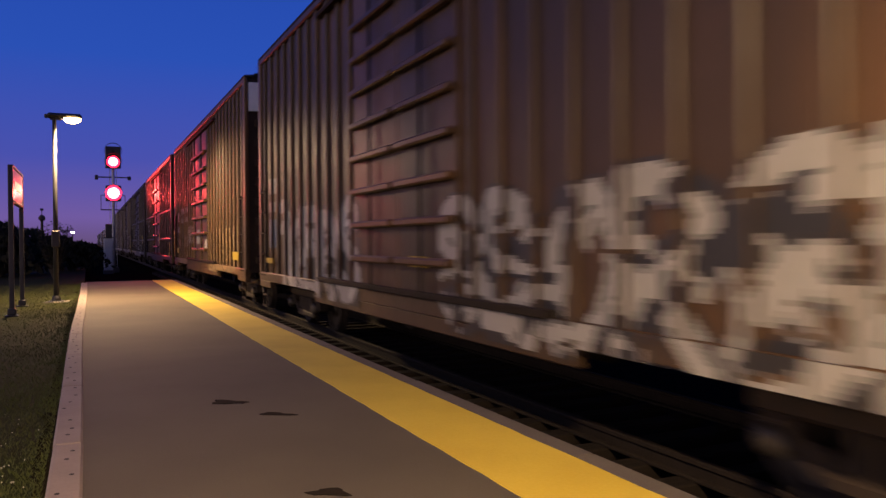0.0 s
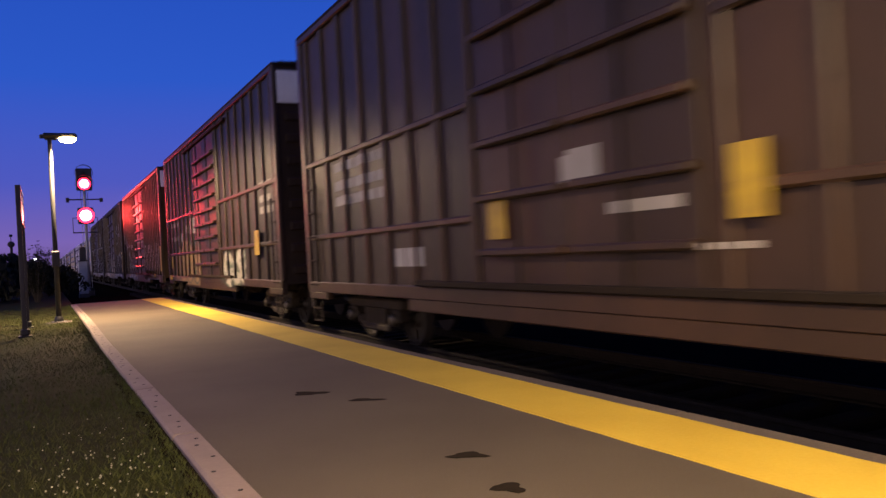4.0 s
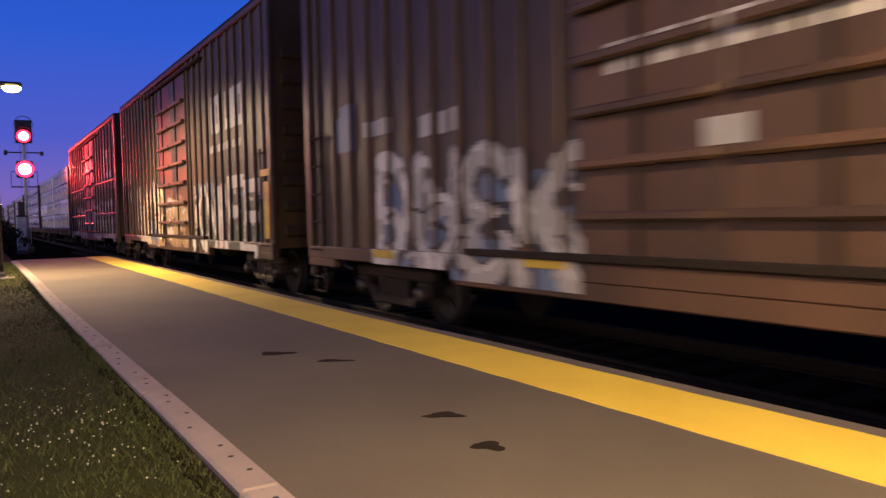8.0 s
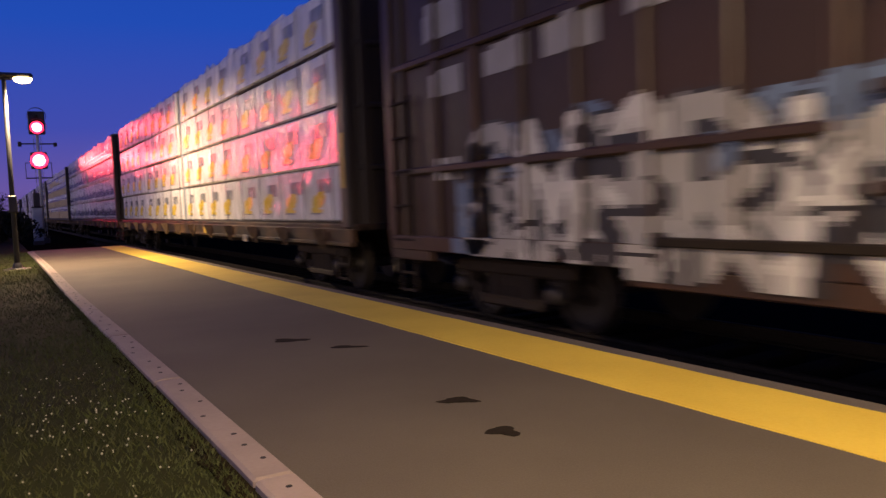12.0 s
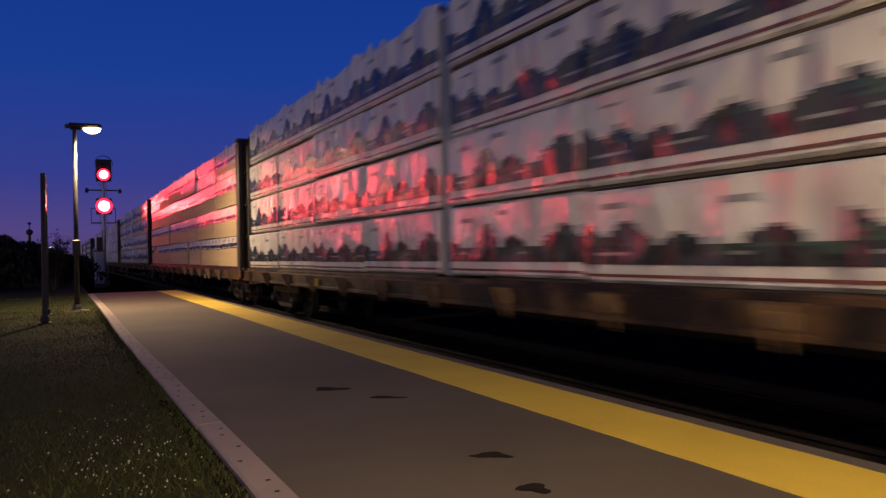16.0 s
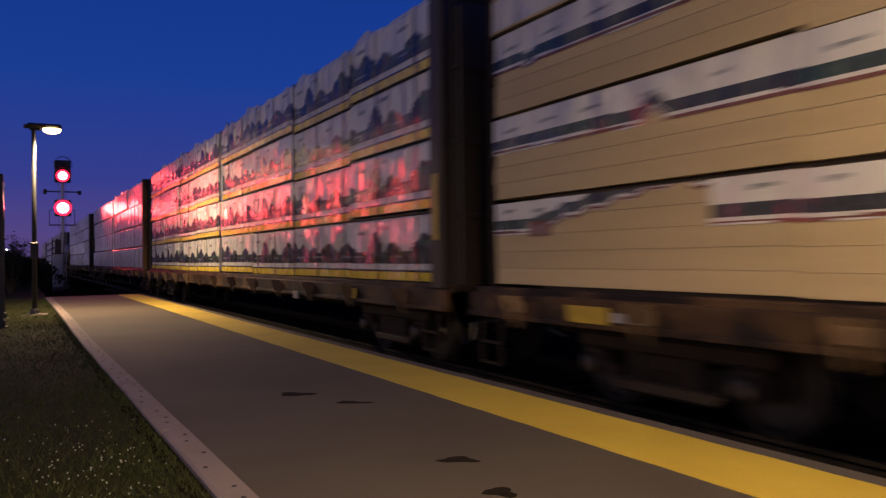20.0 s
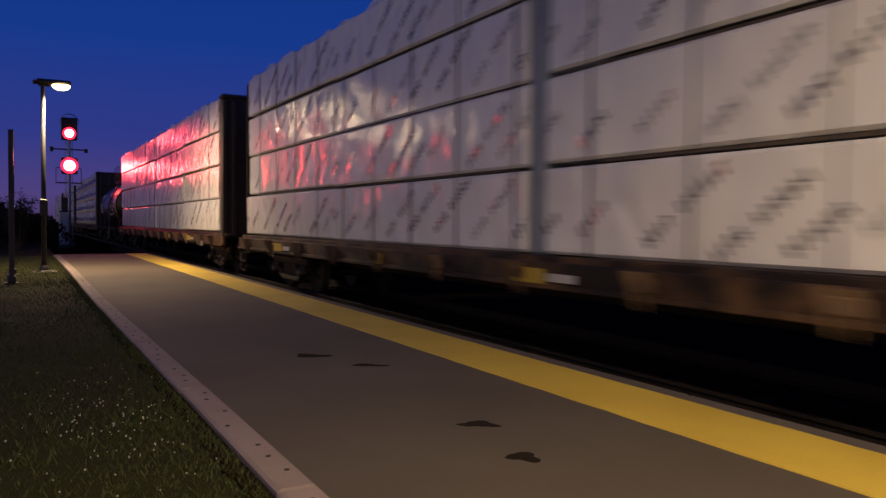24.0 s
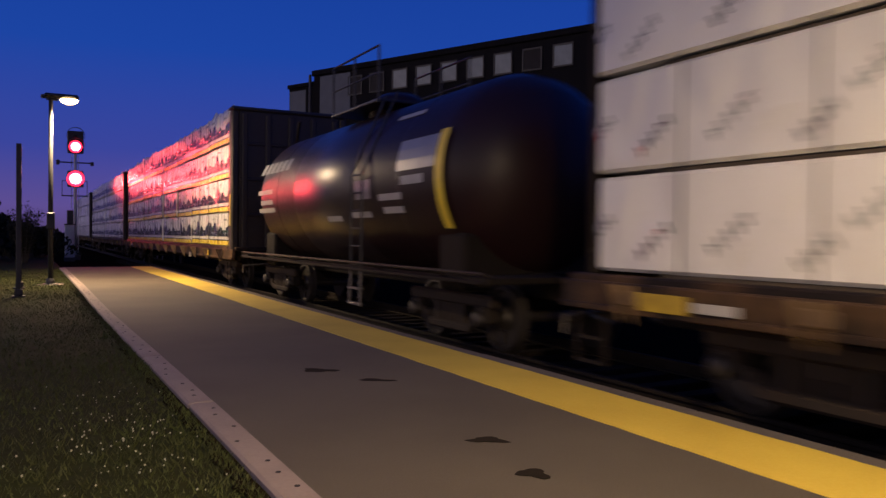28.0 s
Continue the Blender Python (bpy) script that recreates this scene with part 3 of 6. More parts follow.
def build_signal():
    x, y = -1.37, 49.3
    root = thing("railway_signal", "two-headed railway signal showing two red lights on a dark mast", "railway signal", at=(x, y, -0.5))
    s = Shape().rod((0, 0.25, 0), (0, 0.25, 7.9), 0.09, 12)
    part("mast", s.mesh("mast", PALEMETAL, True), root, "pale aluminium mast")
    part("mast_base", Shape().box(-0.3, 0.3, -0.05, 0.55, 0, 0.35, 0.04).mesh("mast_base", COPING), root)
    lens, rim = [], []
    # lens and ring made oversized to stand in for the lamp's bloom
    for g in (0.78, 1.0):
        lens.append(Shape().spin([(-0.09, 0.10 * g), (-0.08, 0.22 * g), (-0.06, 0.34 * g)], "y", 24).mesh("lens", REDGLOW, True))
        rim.append(Shape().spin([(-0.059, 0.342 * g), (-0.04, 0.43 * g), (0.0, 0.49 * g)], "y", 24).mesh("lens_rim", REDHALO, True))
    off = Shape().spin([(-0.02, 0.09), (-0.04, 0.10), (0.0, 0.11)], "y", 14).mesh("dark_lens", HOLE, True)
    hood = Shape()
    for j in range(10):
        a0, a1 = math.pi * (-0.1 + 1.2 * j / 10), math.pi * (-0.1 + 1.2 * (j + 1) / 10)
        p = [(0.53 * math.cos(a), 0.53 * math.sin(a)) for a in (a0, a1)]
        q = [(0.515 * math.cos(a), 0.515 * math.sin(a)) for a in (a0, a1)]
        hood.face([(p[0][0], -0.28, p[0][1]), (p[1][0], -0.28, p[1][1]), (p[1][0], 0, p[1][1]), (p[0][0], 0, p[0][1])])
        hood.face([(q[0][0], -0.28, q[0][1]), (q[1][0], -0.28, q[1][1]), (q[1][0], 0, q[1][1]), (q[0][0], 0, q[0][1])])
        hood.face([(p[0][0], -0.28, p[0][1]), (p[1][0], -0.28, p[1][1]), (q[1][0], -0.28, q[1][1]), (q[0][0], -0.28, q[0][1])])
    hood = hood.mesh("hood", DARKSTEEL)
    for z, up, down in ((7.09, 0.98, 0.42), (5.09, 0.50, 0.52)):
        head = part("signal_head", Shape().box(-0.46, 0.46, 0.0, 0.22, z - down, z + up, 0.05).mesh("signal_head", DARKSTEEL), root)
        part("lens", lens[z < 6], head, "glowing red lens", (0, -0.002, z))
        part("lens_rim", rim[z < 6], head, "deep red glowing ring standing for the lamp's bloom", (0, -0.002, z))
        part("hood", hood, head, "", (0, -0.002, z))
        for dz in ((0.66,) if up > 0.6 else ()):
            part("dark_lens", off, head, "unlit dark lens", (0, -0.002, z + dz))
            part("hood", hood, head, "", (0, -0.002, z + dz))
        li = bpy.data.lights.new("signal_light", "SPOT")
        li.energy, li.color, li.shadow_soft_size, li.spot_size, li.spot_blend = SIGNAL_POWER * (0.7 if z > 6 else 1.3) * 4, SIGNAL_RED, 0.30, radians(46), 1.0
        lo = new("signal_light", li)
        lo.parent = root
        lo.matrix_basis = pose(0, -0.32, z, 88, 0, 180 + 12)
    arm = Shape().box(-1.05, 1.0, 0.28, 0.36, 6.08, 6.16, 0.01)
    arm.box(-1.08, -0.88, 0.2, 0.4, 5.95, 6.25, 0.03)
    arm.box(0.86, 1.06, 0.2, 0.4, 5.95, 6.2, 0.03)
    part("cross_arm", arm.mesh("cross_arm", DARKSTEEL), root)
    pl = Shape().box(-0.75, 0.75, 0.3, 1.0, 4.02, 4.07, 0.01)
    for a in (-0.72, 0.72):
        pl.rod((a, 0.95, 4.05), (a, 0.95, 5.0), 0.02, 6)
    pl.rod((-0.72, 0.95, 5.0), (0.72, 0.95, 5.0), 0.02, 6)
    part("service_platform", pl.mesh("service_platform", DARKSTEEL), root)
    la = Shape()
    for a in (-0.2, 0.2):
        la.rod((a, 0.62, 0.3), (a, 0.62, 7.6), 0.016, 6)
    for i in range(22):
        la.rod((-0.2, 0.62, 0.5 + 0.32 * i), (0.2, 0.62, 0.5 + 0.32 * i), 0.011, 5)
    part("ladder", la.mesh("ladder", PALEMETAL), root, "pale aluminium ladder")


def leaf_cloud(rng, r, h, n, size):
    s = Shape()
    for i in range(n):
        a, t = rng.uniform(0, 2 * math.pi), rng.random()
        zz = h * (0.08 + 0.92 * rng.random() ** 0.8)
        rad = r * math.sqrt(t) * (1.05 - 0.55 * (zz / h) ** 2) * (0.8 + 0.35 * math.sin(3 * a + zz * 2))
        c = Vector((rad * math.cos(a), rad * math.sin(a), zz))
        u = Vector((rng.gauss(0, 1), rng.gauss(0, 1), rng.gauss(0, 0.7))).normalized()
        v = u.orthogonal().normalized()
        w = size * rng.uniform(0.6, 1.5)
        s.face([c - u * w, c + v * w * 0.5, c + u * w, c - v * w * 0.5])
    return s


def build_bushes():
    rng = random.Random(12)
    kinds = []
    for i in range(4):
        kinds.append(leaf_cloud(rng, 1.7, 1.0, 1300, 0.11).mesh("crown", LEAF))
    stem = Shape().rod((0.1, 0, 0), (0.6, 0, 0.8), 0.03, 6, 0.01).mesh("stem", BARK)
    spots = [(-5.2 - 1.9 * i + rng.uniform(-0.5, 0.5), 37 + 0.35 * i + rng.uniform(-1.5, 1.5), rng.uniform(1.7, 2.2)) for i in range(15)]
    spots += [(-6.4, 34.0, 2.3), (-8.0, 35.0, 2.6), (-3.6, 40.5, 1.5), (-4.6, 46, 1.8), (-7.5, 47, 1.9)]
    for i, (x, y, h) in enumerate(spots):
        root = thing("bush", "dark leafy bush in the hedge behind the grass" if h < 2.45 else "taller dark bush standing above the hedge", "bush", "hedge bushes", at=(x, y, GRASS_Z))
        root.scale = (1.0, 1.0, h)
        root.rotation_euler = (0, 0, rng.uniform(0, 6))
        part("crown", kinds[i % 4], root)
        for j in range(5):
            part("stem", stem, root, "", (0, 0, 0), 74.0 * j)


def build_far_lights():
    for x, y, z in ((-14.1, 116, 3.3), (-4.9, 118, 2.9), (-22.0, 130, 3.0)):
        root = thing("yard_light", "distant white yard light on a thin dark pole", "yard light", "distant yard lights", at=(x, y, GRASS_Z))
        part("pole", Shape().rod((0, 0, 0), (0, 0, z), 0.07, 8).mesh("pole", DARKSTEEL), root)
        part("lamp_head", Shape().box(-0.22, 0.22, -0.10, 0.1, z, z + 0.16, 0.04).mesh("lamp_head", FARGLOW), root, "glowing white lamp")


def build_trackside():
    """Relay cabinet at the foot of the signal, and a small dark mast behind the hedge."""
    root = thing("relay_cabinet", "pale grey metal relay cabinet beside the signal mast", "cabinet", at=(-1.72, 48.6, -0.55))
    part("body", Shape().box(-0.27, 0.27, -0.25, 0.25, 0.25, 2.25, 0.03).mesh("body", PALEMETAL), root)
    part("roof", Shape().box(-0.31, 0.31, -0.29, 0.29, 2.25, 2.32, 0.015).mesh("roof", DARKSTEEL), root)
    part("door", Shape().box(-0.22, 0.22, -0.275, -0.25, 0.4, 2.15, 0.008).mesh("door", PALEMETAL), root)
    part("plinth", Shape().box(-0.3, 0.3, -0.28, 0.28, 0.0, 0.25, 0.02).mesh("plinth", COPING), root)
    part("junction_box", Shape().box(-0.16, 0.20, -0.16, 0.16, 2.32, 3.15, 0.03).mesh("junction_box", DARKSTEEL), root, "dark junction box on the cabinet")
    root = thing("distant_mast", "small dark mast with a round head behind the hedge", "mast", at=(-5.77, 56.0, GRASS_Z))
    part("pole", Shape().rod((0, 0, 0), (0, 0, 3.1), 0.09, 10).mesh("pole", DARKSTEEL), root)
    part("head", Shape().spin([(-0.12, 0.10), (-0.08, 0.22), (0.08, 0.22), (0.12, 0.10)], "y", 16, centre=(0, 0, 3.2)).mesh("head", DARKSTEEL), root)
    part("finial", Shape().rod((0, 0, 3.4), (0, 0, 3.75), 0.03, 6).rod((-0.1, 0, 3.8), (0.1, 0, 3.8), 0.08, 8).mesh("finial", DARKSTEEL), root)


def build_shrub():
    """An airy shrub with twigs, taller than the hedge."""
    rng = random.Random(77)
    root = thing("shrub", "airy dark shrub with thin twigs before the hedge", "shrub", at=(-4.15, 31.9, GRASS_Z))
    tw, lv = Shape(), Shape()
    for i in range(46):
        a, r = rng.uniform(0, 2 * math.pi), rng.uniform(0.1, 0.75)
        h = rng.uniform(1.5, 2.75) * (1.0 - 0.25 * r)
        mid = Vector((0.5 * r * math.cos(a), 0.5 * r * math.sin(a), 0.55 * h))
        tip = Vector((r * math.cos(a), r * math.sin(a), h))
        tw.rod((0.08 * math.cos(a), 0.08 * math.sin(a), 0), mid, 0.016, 5, 0.010)
        tw.rod(mid, tip, 0.010, 5, 0.004)
        for j in range(58):
            f = rng.uniform(0.25, 1.0)
            c = mid.lerp(tip, f * 2 - 1) if f > 0.5 else Vector((0, 0, 0)).lerp(mid, f * 2)
            c = c + Vector((rng.gauss(0, 0.09), rng.gauss(0, 0.09), rng.gauss(0, 0.07)))
            u = Vector((rng.gauss(0, 1), rng.gauss(0, 1), rng.gauss(0, 0.7))).normalized()
            v, w = u.orthogonal().normalized(), rng.uniform(0.03, 0.07)
            lv.face([c - u * w, c + v * w * 0.5, c + u * w, c - v * w * 0.5])
    tagged(part("twig_tangle", tw.mesh("twig_tangle", BARK), root), kind="stuff")
    part("crown", lv.mesh("crown", LEAF), root)


def build_building():
    """Dark flat-roofed building across the track."""
    a, b = Vector((19.7, 26.5)), Vector((11.9, 43.2))
    u = (b - a).normalized()
    ln, hgt = 82.3, 11.6
    root = thing("trackside_building", "dark flat-roofed building with a row of pale windows across the track", "building", at=(0, 0, -0.3))
    o = a - u * 64.0
    root.location = (o.x, o.y, -0.3)
    root.rotation_euler = (0, 0, math.atan2(u.y, u.x))
    part("wall", Shape().box(0, ln, -10.0, 0.0, 0, hgt, 0.03).mesh("wall", WALLDARK), root)
    part("parapet", Shape().box(-0.12, ln + 0.12, -10.1, 0.10, hgt, hgt + 0.35, 0.04).mesh("parapet", WALLDARK), root)
    part("side_wing", Shape().box(82.3, 84.9, -8.0, -0.3, 0, 11.1, 0.03).box(82.25, 85.0, -8.1, -0.2, 11.1, 11.35, 0.03).mesh("side_wing", WALLDARK), root, "lower dark wing with a flat roof")
    part("pale_bay", Shape().box(83.3, 84.8, -0.3, -0.26, 8.6, 10.9, 0.01).mesh("pale_bay", BAY), root, "dull pale wall panel")
    part("pale_bay", Shape().box(79.1, 81.7, 0.0, 0.05, 8.9, 11.5, 0.01).mesh("pale_bay", BAY), root, "dull pale wall panel")
    part("downpipe", Shape().rod((82.5, 0.12, 4.0), (82.5, 0.12, 11.7), 0.09, 8).mesh("downpipe", DARKSTEEL), root)
    pane = Shape().box(0, 1.0, 0.0, 0.03, 0, 1.0, 0.01).mesh("pane", WINDOWBLUE)
    dim = Shape().box(0, 1.0, 0.0, 0.03, 0, 1.0, 0.01).mesh("pane", HOLE)
    fr = Shape()
    for q in ((-0.08, 1.08, 0, 0.06, 1.0, 1.08), (-0.08, 1.08, 0, 0.06, -0.08, 0), (-0.08, 0, 0, 0.06, 0, 1.0), (1.0, 1.08, 0, 0.06, 0, 1.0)):
        fr.box(*q)
    fr = fr.mesh("window_frame", DARKSTEEL)
    for i in range(-3, 6):
        w = part("window", dim if i in (4, 5, -2) else pane, root, "unlit dark window" if i in (4, 5, -2) else "", (69.4 + 1.76 * i, 0.004, hgt - 1.45))
        part("window_frame", fr, w)
    part("roof_unit", Shape().box(65.6, 71.0, -5.0, -2.4, hgt, hgt + 1.1, 0.05).mesh("roof_unit", WALLDARK), root, "low dark roof unit")
    for x, sx, sz in ((32.0, 1.6, 1.9), (29.5, 2.0, 1.5)):
        part("roof_unit", Shape().box(x, x + sx, -3.4, -0.8, hgt, hgt + sz, 0.05).mesh("roof_unit", PALEMETAL), root, "pale metal roof unit")
    r = Shape()
    for q, p in (((25.0, -1, hgt + 0.3), (25.0, -1, hgt + 1.4)), ((25.0, -1, hgt + 1.4), (21.5, -1, hgt + 1.5)), ((21.5, -1, hgt + 1.5), (21.5, -1, hgt + 0.3)), ((23.2, -1, hgt + 1.45), (23.2, -1, hgt + 0.3))):
        r.rod(q, p, 0.05, 6)
    part("roof_rail", r.mesh("roof_rail", DARKSTEEL), root)


# ---- painted canvases: rows of cells that follow the car's side ----
class Canvas:
    """A grid of colour numbers (0: bare) along y and z; becomes thin paint on a surface x(y)."""

    def __init__(self, w, h, cell):
        self.w, self.h, self.cell = w, h, cell
        self.a = np.zeros((int(round(w / cell)), int(round(h / cell))), int)
        self.yy, self.zz = np.meshgrid((np.arange(self.a.shape[0]) + 0.5) * cell, (np.arange(self.a.shape[1]) + 0.5) * cell, indexing="ij")

    def stroke(self, p, q, r, k):
        p, q = np.array(p, float), np.array(q, float)
        d = q - p
        t = np.clip(((self.yy - p[0]) * d[0] + (self.zz - p[1]) * d[1]) / max(d @ d, 1e-9), 0, 1)
        self.a[np.hypot(self.yy - p[0] - t * d[0], self.zz - p[1] - t * d[1]) < r] = k

    def oval(self, y, z, ry, rz, k):
        self.a[((self.yy - y) / ry) ** 2 + ((self.zz - z) / rz) ** 2 < 1] = k

    def rect(self, y0, y1, z0, z1, k):
        self.a[(self.yy >= y0) & (self.yy < y1) & (self.zz >= z0) & (self.zz < z1)] = k

    def mesh(self, name, mats, surf=lambda y: 0.0, proud=0.004, fold=0, low=None):
        """Cells merged along z; y runs to -y of the car, so that it reads from the platform."""
        s = Shape()
        c = self.cell
        for i in range(self.a.shape[0]):
            col = self.a[i]
            cut = np.flatnonzero(np.diff(col)) + 1
            ends = sorted({0, *cut.tolist(), len(col), fold})
            for a, b in zip(ends, ends[1:]):
                x = (low(i * c + c / 2) if a < fold else surf(i * c + c / 2)) - proud
                if col[a]:
                    y0, y1 = -(i * c), -((i + 1) * c)
                    s.face([(x, y0, a * c), (x, y1, a * c), (x, y1, b * c), (x, y0, b * c)], int(col[a]) - 1)
        return s.mesh(name, mats)


STROKES = {"K": [((0, 0), (0, 1)), ((0, 0.45), (1, 1)), ((0.2, 0.55), (1, 0))], "N": [((0, 0), (0, 1)), ((0, 1), (1, 0)), ((1, 0), (1, 1))], "I": [((0.5, 0), (0.5, 1))],
           "F": [((0, 0), (0, 1)), ((0, 1), (1, 1)), ((0, 0.55), (0.75, 0.55))], "E": [((0, 0), (0, 1)), ((0, 1), (1, 1)), ((0, 0.52), (0.8, 0.52)), ((0, 0), (1, 0))]}


def ring(cx, cy, rx, ry, a0, a1):
    n = 9
    p = [(cx + rx * math.cos(radians(a0 + (a1 - a0) * i / n)), cy + ry * math.sin(radians(a0 + (a1 - a0) * i / n))) for i in range(n + 1)]
    return list(zip(p, p[1:]))


FORMS = [
    ring(0.5, 0.72, 0.34, 0.2, 30, 270) + ring(0.5, 0.3, 0.36, 0.22, 90, -150),
    [((0.15, 0.05), (0.18, 0.95))] + ring(0.45, 0.7, 0.36, 0.24, 110, -110) + [((0.45, 0.45), (0.9, 0.05))],
    ring(0.5, 0.5, 0.36, 0.4, 0, 360),
    [((0.1, 0.9), (0.85, 0.85)), ((0.85, 0.85), (0.15, 0.15)), ((0.15, 0.15), (0.95, 0.1))],
    [((0.1, 0.05), (0.15, 0.8)), ((0.15, 0.8), (0.45, 0.4)), ((0.45, 0.4), (0.8, 0.9)), ((0.8, 0.9), (0.85, 0.1))],
    ring(0.5, 0.55, 0.38, 0.38, 40, 320) + [((0.55, 0.45), (0.95, 0.42)), ((0.85, 0.42), (0.85, 0.1))],
    [((0.1, 0.1), (0.5, 0.95)), ((0.5, 0.95), (0.9, 0.08)), ((0.25, 0.38), (0.75, 0.36))],
]


def wild_piece(w, h, seed, fill, edge, glow=0, letters=5):
    """An unreadable spray piece: crowded overlapping forms with fades, outlines, drips and dark cuts."""
    rng = random.Random(seed)
    cv = Canvas(w, h, 0.032)
    if glow:
        for i in range(letters * 4):
            y, z = rng.uniform(0.06, 0.94) * w, rng.uniform(0.1, 0.6) * h
            cv.stroke((y, z), (y + rng.uniform(-0.5, 0.5), z + rng.uniform(-0.1, 0.2)), rng.uniform(0.14, 0.30), glow)
    n = int(letters * 1.7)
    lw = w / (n + 0.3)
    for i in rng.sample(range(n), n):
        y0 = lw * (i - 0.25) + rng.uniform(-0.12, 0.12)
        hh, z0 = h * rng.uniform(0.50, 0.95), h * rng.uniform(0.0, 0.18)
        wide, slant = lw * rng.uniform(1.3, 1.9), rng.uniform(-0.25, 0.25)
        seg = [((y0 + wide * p[0] + slant * p[1], z0 + hh * p[1]), (y0 + wide * q[0] + slant * q[1], z0 + hh * q[1])) for p, q in rng.choice(FORMS)]
        seg = [sg for sg in seg if rng.random() > 0.12]
        r = rng.uniform(0.07, 0.17)
        k, k2 = rng.choice(fill), rng.choice(fill)
        for p, q in seg:
            cv.stroke((p[0] + 0.07, p[1] - 0.08), (q[0] + 0.07, q[1] - 0.08), r + 0.04, edge)
        for p, q in seg:
            cv.stroke(p, q, r + 0.035, edge)
        for p, q in seg:
            cv.stroke(p, q, r * rng.uniform(0.8, 1.1), k if rng.random() < 0.75 else k2)
        for p, q in seg[1::2]:
            cv.stroke((p[0], p[1] - r * 0.45), (q[0], q[1] - r * 0.45), r * 0.4, k2)
    for i in range(letters * 7):
        y, z = rng.uniform(0.02, 0.98) * w, rng.uniform(0.02, 0.85) * h
        ln, up = rng.uniform(0.05, 0.45), rng.uniform(-0.12, 0.12)
        cv.stroke((y, z), (y + ln, z + up), rng.uniform(0.02, 0.07), rng.choice((edge, edge, fill[0], fill[-1], 0)))
    for i in range(letters * 3):
        y, z = rng.uniform(0.02, 0.98) * w, rng.uniform(0.2, 0.6) * h
        cv.stroke((y, z), (y, z - rng.uniform(0.1, 0.35)), 0.018, rng.choice(fill))
    return cv


GLYPHS = {
    "K": STROKES["K"], "N": STROKES["N"], "I": STROKES["I"], "F": STROKES["F"], "E": STROKES["E"],
    "R": [((0, 0), (0, 1))] + ring(0.25, 0.73, 0.62, 0.27, 105, -105) + [((0.3, 0.46), (1, 0))],
    "S": ring(0.5, 0.75, 0.45, 0.25, 30, 270) + ring(0.5, 0.25, 0.48, 0.25, 90, -150),
    "B": [((0, 0), (0, 1))] + ring(0.2, 0.75, 0.62, 0.25, 100, -90) + ring(0.2, 0.26, 0.78, 0.26, 90, -100),
    "O": ring(0.5, 0.5, 0.5, 0.5, 0, 360),
    "U": [((0, 1), (0, 0.3)), ((1, 0.3), (1, 1))] + ring(0.5, 0.32, 0.5, 0.32, 180, 360),
    "D": [((0, 0), (0, 1))] + ring(0.1, 0.5, 0.85, 0.5, 100, -100),
    "A": [((0, 0), (0.5, 1)), ((0.5, 1), (1, 0)), ((0.22, 0.35), (0.78, 0.35))],
    "M": [((0, 0), (0.05, 1)), ((0.05, 1), (0.5, 0.35)), ((0.5, 0.35), (0.95, 1)), ((0.95, 1), (1, 0))],
    "W": [((0, 1), (0.25, 0)), ((0.25, 0), (0.5, 0.7)), ((0.5, 0.7), (0.75, 0)), ((0.75, 0), (1, 1))],
}


